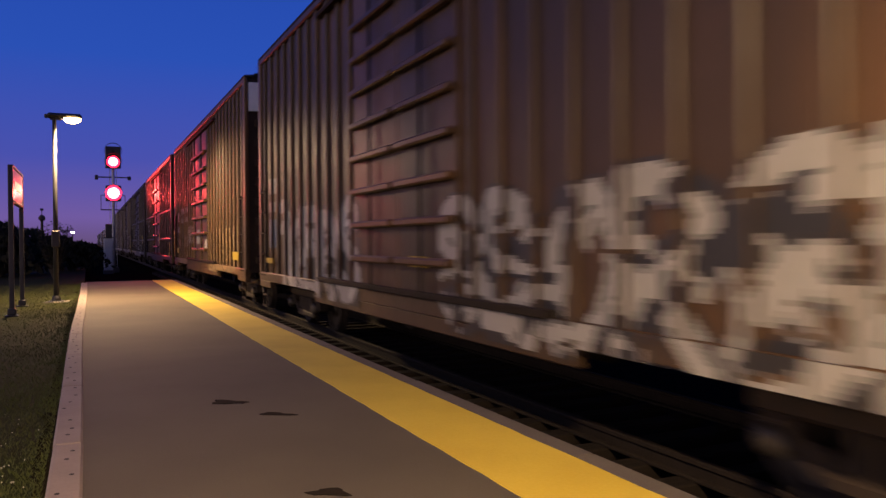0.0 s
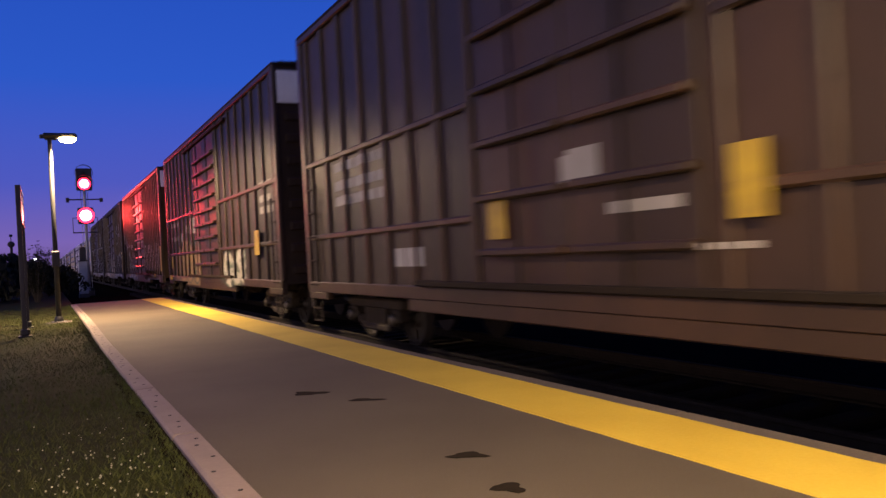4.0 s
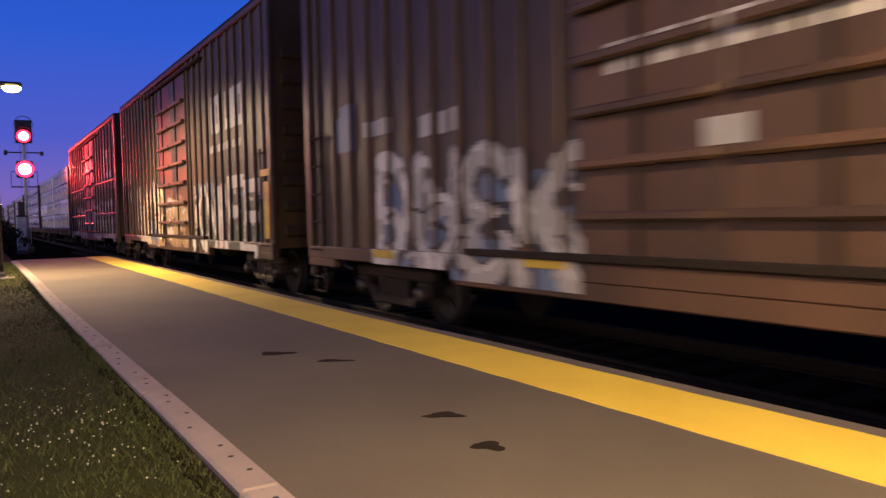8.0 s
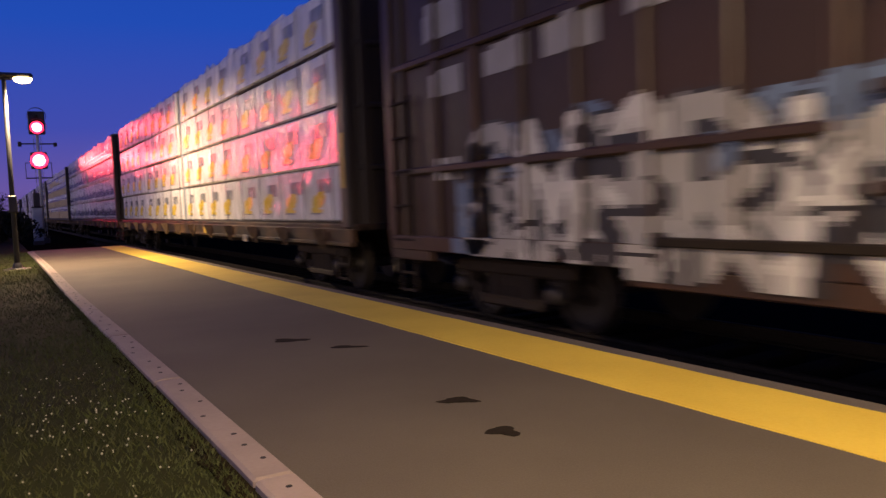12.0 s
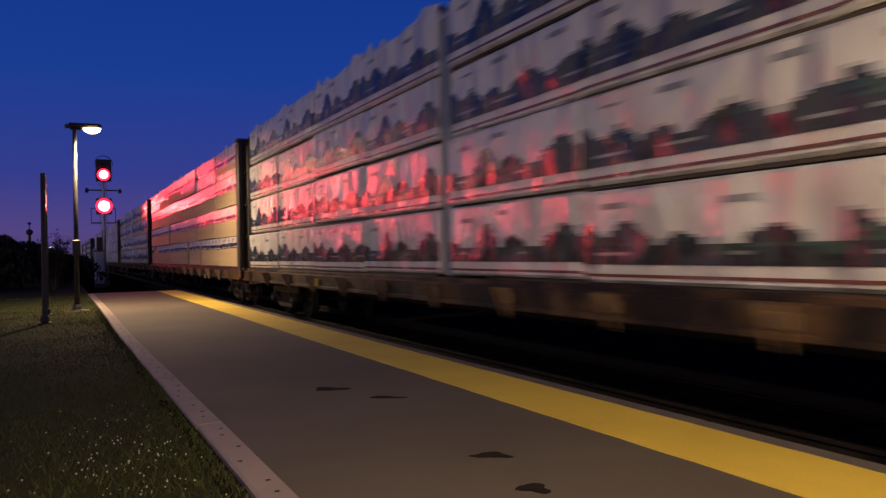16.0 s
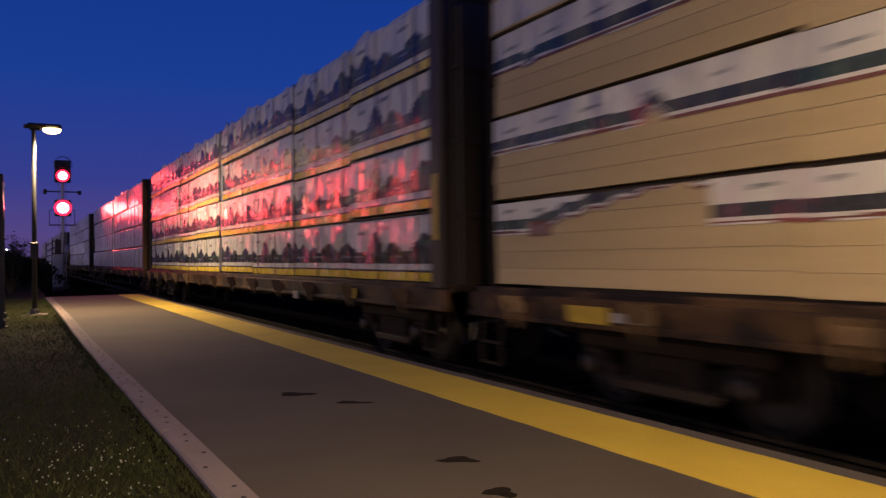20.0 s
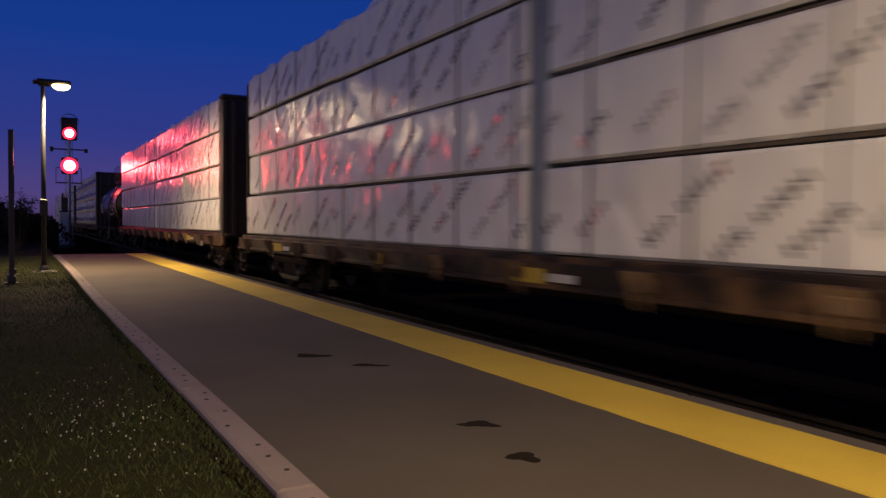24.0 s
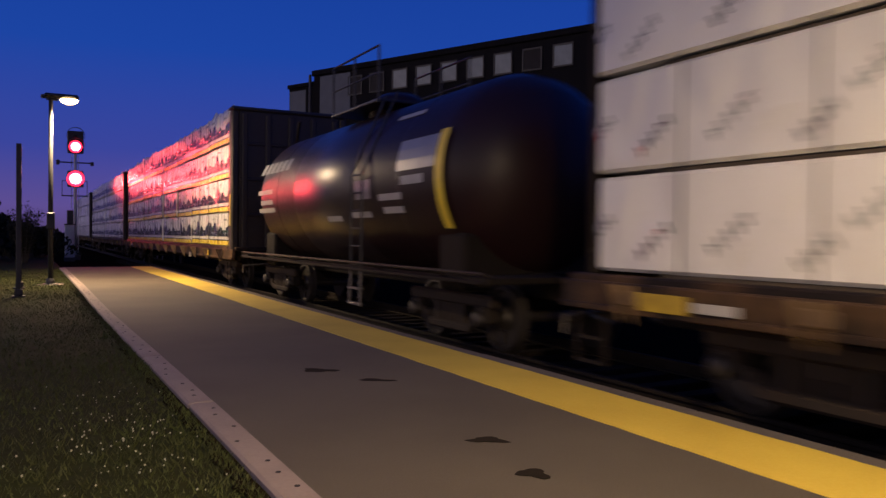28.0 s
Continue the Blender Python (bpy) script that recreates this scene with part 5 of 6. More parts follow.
def sill_mesh(paint, style):
    s = Shape()
    s.box(-0.075, 0.06, -HALF + 0.05, HALF - 0.05, SILL + 0.10, 1.0, 0.015)
    s.box(-0.065, 0.05, -3.6, 3.6, SILL - 0.06, SILL + 0.11, 0.015)
    s.box(-0.068, 0.05, -HALF + 0.05, -6.9, SILL - 0.02, SILL + 0.11, 0.015)
    s.box(-0.068, 0.05, 6.9, HALF - 0.05, SILL - 0.02, SILL + 0.11, 0.015)
    return s.mesh("side_sill", paint)


def end_mesh(paint):
    return Shape().box(-SIDE, SIDE, -0.02, 0.03, 0.9, EAVE - 0.06, 0.01).mesh("end_wall", paint)


def stencil(car, y0, y1, z0, z1, surf):
    """Rows of short pale bars where small lettering stands."""
    rng = random.Random(int((y0 + 9) * 100) + int(z0 * 10))
    cv = Canvas(y1 - y0, z1 - z0, 0.05)
    rows = max(1, int((z1 - z0) / 0.26))
    rh = (z1 - z0) / rows
    for r in range(rows):
        y = 0.0
        while y < (y1 - y0) - 0.1:
            ln = rng.uniform(0.12, 0.34)
            cv.rect(y, min(y + ln, y1 - y0), r * rh + 0.05, r * rh + rh * 0.72, 1)
            y += ln + rng.uniform(0.06, 0.12)
    ob = part("stencil", cv.mesh("stencil", [STENCIL], lambda q: surf(y1 - q)), car, "white stencilled lettering bars", (0, y1, z0))
    tagged(ob, kind="stuff")


# ---- centre-beam flatcars with wrapped lumber ----
BH = 11.75
TIER0, TIER = 1.12, 0.890


def print_canvas(kind, seed, ln, h):  # wrap prints
    rng = random.Random(seed)
    cv = Canvas(ln, h, 0.028)
    if kind in ("forest_red", "forest_yellow"):
        base = 0.28 * h if kind == "forest_yellow" else 0.22 * h
        if kind == "forest_yellow":
            cv.rect(0, ln, 0.0, 0.14 * h, 4)
            cv.rect(0, ln, 0.14 * h, 0.17 * h, 1)
        else:
            cv.rect(0, ln, 0.05 * h, 0.11 * h, 3)
            cv.rect(0, ln, 0.15 * h, 0.17 * h, 5)
        cv.rect(0, ln, base - 0.02, base + 0.06, 1)
        cv.rect(0, ln, base + 0.07, base + 0.16, 2)
        y = 0.0
        while y < ln:
            hh = rng.uniform(0.14, 0.26 if rng.random() < 0.5 else 0.42) * h
            ww, f = rng.uniform(0.26, 0.52), 0.0
            while f < 1:
                wv = ww * (1 - f ** 1.4) * rng.uniform(0.85, 1.05)
                off = rng.uniform(-0.03, 0.03)
                cv.stroke((y + off - wv, base + 0.10 + hh * f), (y + off + wv, base + 0.10 + hh * f), 0.026, 2 if rng.random() < 0.2 else 1)
                f += 0.035 / hh
            y += rng.uniform(0.50, 1.05)
        y = 0.2
        while y < ln:
            cv.rect(y, y + rng.uniform(0.15, 0.5), base + 0.055, base + 0.085, 5)
            y += rng.uniform(0.8, 1.6)
        y = 0.3
        while y < ln - 0.4:
            z = rng.uniform(0.74, 0.84) * h
            cv.rect(y, y + 0.3, z, z + 0.04, 5)
            y += rng.uniform(0.8, 1.6)
    elif kind == "yellow_block":
        y = 0.25
        while y < ln - 1.0:
            dy, dz = rng.uniform(-0.06, 0.06), rng.uniform(-0.03, 0.03) * h
            cv.rect(y + 0.30 + dy, y + 0.82 + dy, 0.54 * h, 0.78 * h, 5)
            cv.stroke((y + 0.12 + dy, 0.36 * h + dz), (y + 0.42 + dy, 0.38 * h + dz), 0.105, 4)
            cv.stroke((y + 0.30 + dy, 0.46 * h + dz), (y + 0.52 + dy, 0.46 * h + dz), 0.08, 4)
            cv.stroke((y + 0.05, 0.22 * h), (y + 0.5, 0.20 * h), 0.035, 4)
            cv.rect(y, y + 0.5, 0.12 * h, 0.15 * h, 5)
            y += 1.30
    elif kind == "diagonal":
        cv = Canvas(ln, h, 0.02)
        y = -0.2
        while y < ln:
            z, n, ink = rng.uniform(0.06, 0.34) * h, rng.choice((5, 6, 11, 11)), 1 if rng.random() < 0.5 else 5
            for i in range(n):
                a, b = y + i * 0.078, z + i * 0.058
                if i == 4 and n > 6:
                    continue
                cv.stroke((a - 0.026, b + 0.036), (a + 0.026, b - 0.036), 0.017, ink)
                if rng.random() < 0.7:
                    f = rng.uniform(-0.03, 0.03)
                    cv.stroke((a - f * 0.6, b + f), (a + 0.03 - f * 0.6, b + f + 0.02), 0.013, ink)
            y += rng.uniform(0.55, 1.0)
    elif kind.startswith("torn"):
        cv = Canvas(ln, h, 0.014)
        tier = seed % 4
        low, lean = (0.63, 0.55, 0.52, 0.47)[tier] + rng.uniform(-0.025, 0.025), rng.uniform(-0.04, 0.04)
        flaps = [(rng.uniform(0.3, ln - 0.3), rng.uniform(0.06, 0.16), rng.uniform(0.05, 0.16)) for q in range(rng.choice((0, 0, 1)))]
        for i in range(cv.a.shape[0]):
            y = i * cv.cell
            c = low + lean * (y / ln - 0.5) + 0.003 * math.sin(y * 2.2 + seed)
            if kind == "torn_end":
                if 0.72 < y < 2.95:
                    c += 0.40 * min(1.0, (y - 0.72) / 1.9) ** 0.8 if y < 2.75 else 0.34
                c += 0.02 * math.sin(y * 17) * (0.9 < y < 2.9)
            for fy, fw, fh in flaps:
                if abs(y - fy) < fw and kind == "torn":
                    c += fh * (1 - abs(y - fy) / fw) ** 0.6 * (1 if fy > ln / 2 else -0.5)
            k = lambda f: max(0, min(cv.a.shape[1], int(f * cv.a.shape[1])))
            cv.a[i, k(c):] = 6
            cv.a[i, k(c + 0.005):k(c + 0.035)] = 3
            cv.a[i, k(c + 0.06):k(c + 0.18)] = 2 if math.sin(y * 1.7 + seed) + 0.4 * math.sin(y * 41) > 0.75 else 1
        if kind == "torn_end":
            cv.rect(0.62, 0.98, (low - 0.03) * h, (low + 0.14) * h, 3)
        y = 0.2
        while y < ln - 0.4:
            z = (low + rng.uniform(0.26, 0.29)) * h
            if cv.a[int(y / cv.cell), int(z / cv.cell)] == 6:
                cv.stroke((y, z), (y + rng.uniform(0.12, 0.26), z + 0.01), 0.018, 5)
            y += rng.uniform(0.5, 0.8)
    return cv


def pack_mesh(ln, mat, inset):
    return Shape().box(-1.26 + inset, 0.0, 0.0, ln, 0.0, TIER - 0.035, 0.03).mesh("lumber_pack", mat)


def top_pack_mesh(ln, mat, seed):
    """The uppermost pack: its wrap is gathered in uneven folds along the top."""
    rng = random.Random(seed)
    h, n = TIER - 0.035, max(8, int(ln * 4))
    s = Shape().box(-1.26, 0.0, 0.0, ln, 0.0, h, 0.03)
    ups = [rng.uniform(0.0, 0.10) + (0.09 if rng.random() < 0.16 else 0.0) for i in range(n + 1)]
    for i in range(n):
        y0, y1 = ln * i / n, ln * (i + 1) / n
        a, b = ups[i], ups[i + 1]
        s.face([(-1.25, y0, h - 0.04), (-1.25, y1, h - 0.04), (-1.20, y1, h + b), (-1.20, y0, h + a)])
        s.face([(-1.20, y0, h + a), (-1.20, y1, h + b), (-0.95, y1, h - 0.01), (-0.95, y0, h - 0.01)])
    return s.mesh("lumber_pack", mat)


def build_flatcar(kind, label, wrapmat, panels=(), dots=(), tag=-6.5, rusty=False):
    car = start_car("centre_beam_flatcar", label, "flatcar")
    h = TIER - 0.035
    part("deck", boxmesh("flat_deck", (-1.45, 1.45, -BH, BH, 1.02, 1.12), FLATPAINT, 0.015), car)
    for side in (-1, 1):
        sm = cached("beam_sill", lambda: Shape().box(-0.04, 0.04, -BH, BH, 0.80, 1.06, 0.015).box(-0.07, 0.0, -BH, BH, 0.80, 0.86, 0.01).mesh("side_sill", FLATPAINT))
        part("side_sill", sm, car, "rust-brown side sill", (side * 1.49, 0, 0), 0 if side < 0 else 180)
    pk = cached("pocket", lambda: pocket_mesh())
    for i in range(13):
        y = -BH + 1.1 + i * 1.79
        for side in (-1, 1):
            part("stake_bracket", pk, car, "", (side * 1.53, y, 0), 0 if side < 0 else 180)
    add_bulkheads(car, BULKDARK, LITRUST if rusty else BULKDARK)
    if kind in ("forest_yellow", "yellow_block"):
        part("reflector_strip", boxmesh("reflector_strip", (-1.544, -1.531, -BH + 0.16, -BH + 0.28, 1.65, 2.45), REFLECT, 0.002), car, "upright yellow reflector on the bulkhead")
    cb = Shape()
    cb.box(-0.12, 0.12, -BH + 0.3, BH - 0.3, 4.30, 4.48, 0.02)
    part("beam_top", cached("beamtop", lambda: cb.mesh("beam_top", FLATPAINT)), car)
    def web():
        s = Shape()
        for i in range(16):
            y = -BH + 0.8 + i * 1.48
            s.box(-0.07, 0.07, y - 0.06, y + 0.06, 1.1, 4.32)
            s.rod((0, y, 1.15), (0, y + 1.4 if i % 2 else y - 1.4, 4.3), 0.04, 6)
        return s.mesh("beam_posts", FLATPAINT)
    part("beam_posts", cached("beamweb", web), car)
    if kind != "torn":
        part("centre_panel", boxmesh("centre_panel", (-1.36, 1.36, -0.09, 0.20, 1.12, 4.55), PARTITION, 0.03), car, "pale grey middle partition")
    part("centre_sill", boxmesh("flat_sill", (-0.3, 0.3, -BH, BH, 0.55, 1.03), UNDER, 0.02), car)
    count = {"forest_red": 4, "forest_yellow": 4, "torn": 3}.get(kind, 2)
    ln = round(11.2 / count - 0.01, 3)
    starts = [y + i * (ln + 0.01) for y in (-BH + 0.44, 0.22) for i in range(count)]
    rng = random.Random(40 + len(CARS))
    rows = [[(y, ln) for y in starts]] * 4
    if kind == "torn":  # the lowest tier has two openings with an upright timber each
        rows = [[(-11.31, 3.26), (-8.04, 3.29), (-4.33, 2.59), (-1.25, 1.46)] + rows[0][3:]] + [[(-11.31, 3.83), (-7.47, 3.83), (-3.63, 3.84)] + rows[0][3:]] * 3
        for y in (-4.45, -1.39):
            part("upright_timber", boxmesh("upright_timber", (-1.385, -1.2, -0.11, 0.11, TIER0, TIER0 + TIER - 0.01), WOODPOST, 0.01), car, "tan upright timber in the load", (0, y, 0))
    bare = kind == "torn"
    wrap_name = wrapmat.name

    def pack_of(ln):
        return cached(("pack", wrap_name, bare, ln), lambda: pack_mesh(ln, BOARDS if bare else wrapmat, 0.02 if bare else 0.0))

    def top_of(v, ln):
        return cached(("toppack", wrap_name, v, ln), lambda: top_pack_mesh(ln, wrapmat, 70 + v))

    def print_of(name, v, ln):
        return cached(("print", name, v, ln), lambda: print_canvas(name, 32 + v, ln, h).mesh("wrap_print", INK))
    rise = [rng.uniform(-0.012, 0.02) for y in range(9)]
    for side in (-1, 1):
        for t in range(4):
            for j, (y0, ln) in enumerate(rows[t]):
                z = TIER0 + t * TIER + 0.03 + (rise[j] if t else 0.0)
                off = rng.uniform(-0.015, 0.02)
                rz = 0 if side < 0 else 180
                p = part("lumber_pack", top_of(rng.randrange(3), ln) if t == 3 else pack_of(ln), car, "", (side * (0.14 + off), y0 if side < 0 else y0 + ln, z), rz)
                p.rotation_euler = (0, radians(rng.uniform(-0.7, 0.7)), radians(rz + rng.uniform(-0.35, 0.35)))
                if side < 0 and kind == "torn":
                    for q in range(5):
                        bd = boxmesh("board", (-1.26, -1.21, 0.01, round(ln - 0.01, 3), 0.0012, round(h / 5 - 0.0012, 4)), BOARDS, 0.002)
                        part("board", bd, p, "", (rng.uniform(-0.002, 0.003), rng.uniform(-0.02, 0.02), q * h / 5))
                if side < 0:
                    p.location.y = y0 + rng.uniform(-0.02, 0.02)
                    v = rng.randrange(3)
                    if bare:
                        v = t + 4 * rng.randrange(2)
                    name = "torn_end" if bare and t == 0 and j == len(rows[0]) - 1 else kind
                    tagged(part("wrap_print", print_of(name, 0 if name == "torn_end" else v, ln), p, "", (-1.263, ln, 0)), kind="stuff")
            for y0 in (-BH + 0.6, 0.4):
                dn = boxmesh("dunnage", (-1.2, 0.0, 0, 10.2, 0.0, 0.03), DUNNAGE, 0.0)
                part("dunnage", dn, car, "", (side * 0.16, y0 if side < 0 else y0 + 10.2, TIER0 + t * TIER), 0 if side < 0 else 180)
        for i in range(18):
            y = -BH + 0.95 + i * 1.245
            if abs(y) < 0.3:
                continue
            if kind in ("forest_red", "torn"):
                break
            st = boxmesh("load_strap", (-1.418, -1.408, -0.009, 0.009, 1.0, TIER0 + 4 * TIER + 0.02), STRAP, 0.0)
            part("load_strap", st, car, "", (0, y, 0), 0 if side < 0 else 180)
            sp = boxmesh("strap_bracket", (-1.30, -1.22, -0.03, 0.03, TIER0 + 4 * TIER - 0.01, TIER0 + 4 * TIER + 0.07), STRAP, 0.01)
            part("strap_bracket", sp, car, "", (0, y, 0), 0 if side < 0 else 180)
    yp = boxmesh("reflector_panel", (-0.012, 0.0, -0.27, 0.27, 0.85, 1.00), REFLECT, 0.003)
    ysm = boxmesh("reflector", (-0.012, 0.0, -0.12, 0.12, 0.85, 1.0), REFLECT, 0.003)
    for y in panels:
        part("reflector_panel", yp, car, "yellow reflective panel", (-1.565, y, 0))
        bar = boxmesh("lettering_bar", (-0.010, 0.0, 0.0, 0.42, 0.88, 0.96), STENCIL, 0.002)
        part("lettering_bar", bar, car, "pale lettering bar", (-1.565, y - 0.75, 0))
    for y in dots:
        part("reflector", ysm, car, "small yellow reflector", (-1.565, y, 0))
    part("tag_board", boxmesh("tag_board", (-1.60, -1.575, -0.14, 0.14, 0.74, 0.88), TAGPALE, 0.005), car, "small pale tag board", (0, tag, 0))
    add_truck(car, -9.3)
    add_truck(car, 9.3)
    add_couplers(car, BH - 0.05, 0.44)
    stp = cached("step", step_mesh)
    for side in (-1, 1):
        for d in (-1, 1):
            y = d * (BH - 0.40) - 0.19
            part("sill_step", stp, car, "", (side * 1.5, y if side < 0 else y + 0.38, 0), 0 if side < 0 else 180)
    return car


def pocket_mesh():
    s = Shape()
    for y in (-0.09, 0.09):
        a = [(-0.02, y - 0.012, 1.05), (-0.16, y - 0.012, 1.05), (-0.02, y - 0.012, 0.72)]
        b = [(x, y + 0.012, z) for x, _, z in a]
        s.face(a)
        s.face(b[::-1])
        for i in range(3):
            s.face([a[i], a[(i + 1) % 3], b[(i + 1) % 3], b[i]])
    s.box(-0.05, -0.01, -0.14, 0.14, 0.88, 1.0, 0.012)
    return s.mesh("stake_bracket", BRACKET)


def add_bulkheads(car, BULKPAINT, POSTPAINT):
    """A deep bulkhead between side posts at the front, a thin dark one behind."""
    b = part("bulkhead", boxmesh("bulkhead", (-1.36, 1.36, 0.0, 0.25, 1.05, 4.60), BULKPAINT, 0.05), car, "dark ribbed steel bulkhead", (0, -BH + 0.36, 0), 180)
    post = boxmesh("side_post", (-0.09, 0.09, -0.02, 0.27, 1.05, 4.56), POSTPAINT, 0.03)
    for x in (-1.44, 1.44):
        part("side_post", post, b, "rusty side post painted in a lamp-lit orange-brown" if POSTPAINT is LITRUST else "", (x, 0, 0))
    rib = boxmesh("bulkhead_rib", (-0.07, 0.07, 0.24, 0.30, 1.05, 4.5), BULKPAINT, 0.02)
    for x in (-1.2, -0.6, 0.0, 0.6, 1.2):
        part("bulkhead_rib", rib, b, "", (x, 0, 0))
    rail = boxmesh("bulkhead_rail", (-1.34, 1.34, 0.23, 0.285, 0, 0.09), BULKPAINT, 0.02)
    for z in (1.9, 2.8, 3.7):
        part("bulkhead_rail", rail, b, "", (0, 0, z))
    part("bulkhead_cap", boxmesh("bulkhead_cap", (-1.55, 1.55, -0.03, 0.28, 4.555, 4.68), BULKPAINT, 0.05), b)
    b = part("bulkhead", boxmesh("thin_bulkhead", (-1.40, 1.40, 0.0, 0.10, 1.05, 4.62), UNDER, 0.02), car, "thin dark steel bulkhead", (0, BH - 0.30, 0))
    rib = boxmesh("thin_bulkhead_rib", (-0.05, 0.05, 0.09, 0.16, 1.05, 4.5), UNDER, 0.02)
    for x in (-1.2, -0.4, 0.4, 1.2):
        part("bulkhead_rib", rib, b, "", (x, 0, 0))


# ---- tank car ----
def build_tank():
    car = start_car("tank_car", "glossy black railway tank car with a yellow band and walkway", "tank car")
    R, L, zc = 1.42, 5.05, 2.27
    prof = [(-L - 0.02, 0.05), (-L, 0.35), (-L + 0.10, 0.75), (-L + 0.30, 1.12), (-L + 0.55, 1.33), (-L + 0.85, R)]
    prof = prof + [(-a, r) for a, r in prof[::-1]]
    s = Shape().spin(prof, "y", 48, centre=(0, 0, zc))
    part("tank_shell", s.mesh("tank_shell", TANKBLACK, True), car, "glossy black cylindrical shell")
    part("clean_band", Shape().spin([(-1.24, R + 0.003), (-1.235, R + 0.006), (1.795, R + 0.006), (1.80, R + 0.003)], "y", 48, centre=(0, 0, zc)).mesh("clean_band", TANKCLEAN, True), car, "cleaner glossy band of the shell")
    for y in (-3.0, 3.0):
        part("weld_band", Shape().spin([(y - 0.03, R + 0.004), (y + 0.03, R + 0.004)], "y", 48, centre=(0, 0, zc)).mesh("weld_band", TANKBLACK), car)

    def arc(name, y0, y1, a0, a1, mat, label, dr=0.008):
        t = Shape()
        n = max(2, int((a1 - a0) / 5))
        for i in range(n):
            b0, b1 = radians(a0 + (a1 - a0) * i / n), radians(a0 + (a1 - a0) * (i + 1) / n)
            r = R + dr
            t.face([(-r * math.cos(b0), y0, zc + r * math.sin(b0)), (-r * math.cos(b0), y1, zc + r * math.sin(b0)), (-r * math.cos(b1), y1, zc + r * math.sin(b1)), (-r * math.cos(b1), y0, zc + r * math.sin(b1))])
        return part(name, t.mesh(name, mat), car, label)
    arc("yellow_band", -4.36, -4.14, -30, 24, BANDYELLOW, "yellow vertical reflective band")
    arc("placard", -4.12, -2.95, 4, 22, TANKPALE, "pale grey placard")
    arc("placard", -3.8, -3.1, -4, 1, STENCIL, "white lettering bar")
    arc("placard", -2.0, -1.38, -10, 2, TANKPALE, "small pale placard")
    for i, (y0, y1, a) in enumerate(((3.3, 4.4, 2), (3.3, 4.2, -7), (3.2, 4.4, -14), (-1.9, -1.1, -22), (-3.1, -2.3, -12), (-3.1, -2.4, -20), (-0.6, 0.1, -24), (-3.15, -2.28, 41))):
        arc("lettering_bar", y0, y1, a, a + 4, STENCIL, "white lettering bar")
    for i in range(6):
        arc("emblem_block", 2.45 + 0.36 * i, 2.72 + 0.36 * i, 21, 32, STENCIL, "white block of a large emblem")
    dome = Shape().spin([(0, 0.55), (0.28, 0.52), (0.42, 0.30), (0.46, 0.1)], "z", 20, centre=(0, 0, zc + R - 0.06))
    part("dome", dome.mesh("dome", TANKBLACK, True), car)
    g = Shape().box(-0.9, 0.9, -1.1, 1.1, zc + R + 0.02, zc + R + 0.07, 0.01)
    for x in (-0.88, 0.88):
        for y in (-1.08, 0.0, 1.08):
            g.rod((x, y, zc + R), (x, y, zc + R + 0.95), 0.02, 6)
        g.rod((x, -1.08, zc + R + 0.95), (x, 1.08, zc + R + 0.95), 0.02, 6)
        g.rod((x, -1.08, zc + R + 0.5), (x, 1.08, zc + R + 0.5), 0.016, 6)
    part("top_platform", g.mesh("top_platform", DARKSTEEL), car, "dark railed loading platform")
    la = Shape()
    for y in (-0.22, 0.22):
        la.rod((-1.50, y, 0.95), (-1.50, y, 2.4), 0.018, 6)
        la.rod((-1.50, y, 2.4), (-0.9, y, zc + R + 0.05), 0.018, 6)
    for i in range(6):
        la.rod((-1.50, -0.22, 1.0 + 0.28 * i), (-1.50, 0.22, 1.0 + 0.28 * i), 0.014, 6)
    part("ladder", la.mesh("ladder", DARKSTEEL), car, "dark side ladder", (0, -1.66, 0))
    st = Shape()
    for y in (-0.22, 0.22):
        st.rod((-1.52, y, 0.35), (-1.50, y * 0.9, 0.95), 0.02, 6)
    for z in (0.38, 0.62):
        st.box(-1.56, -1.46, -0.22, 0.22, z - 0.015, z + 0.015, 0.005)
    part("side_step", st.mesh("side_step", PALEROD), car, "worn pale step under the ladder", (0, -1.66, 0))
    part("centre_sill", boxmesh("tank_sill", (-0.32, 0.32, -5.6, 5.6, 0.66, 0.98), UNDER, 0.03), car)
    for d in (-1, 1):
        part("saddle", boxmesh("saddle", (-1.2, 1.2, -0.35, 0.35, 0.75, 1.5), UNDER, 0.05), car, "", (0, d * 4.2, 0))
        part("end_platform", boxmesh("end_platform", (-1.5, 1.5, -0.3, 0.3, 0.9, 0.98), UNDER, 0.01), car, "", (0, d * 5.3, 0))
    for sx in (-1, 1):
        r = Shape().rod((sx * 1.5, -5.5, 1.02), (sx * 1.5, 5.5, 1.02), 0.024, 8)
        for y in (-5.5, -4.2, -2.1, 2.1, 4.2, 5.5):
            r.rod((sx * 1.5, y, 1.02), (sx * 1.2, y, 0.92), 0.018, 6)
        part("side_rail", r.mesh("side_rail", TRUCKSTEEL), car, "thin dark side hand rail")
        part("running_board", boxmesh("running_board", (-0.2, 0.2, -5.5, 5.5, 0.90, 0.94), UNDER, 0.005), car, "", (sx * 1.35, 0, 0))
    add_truck(car, -3.9)
    add_truck(car, 3.9)
    add_couplers(car, 5.55, 0.72)
    return car


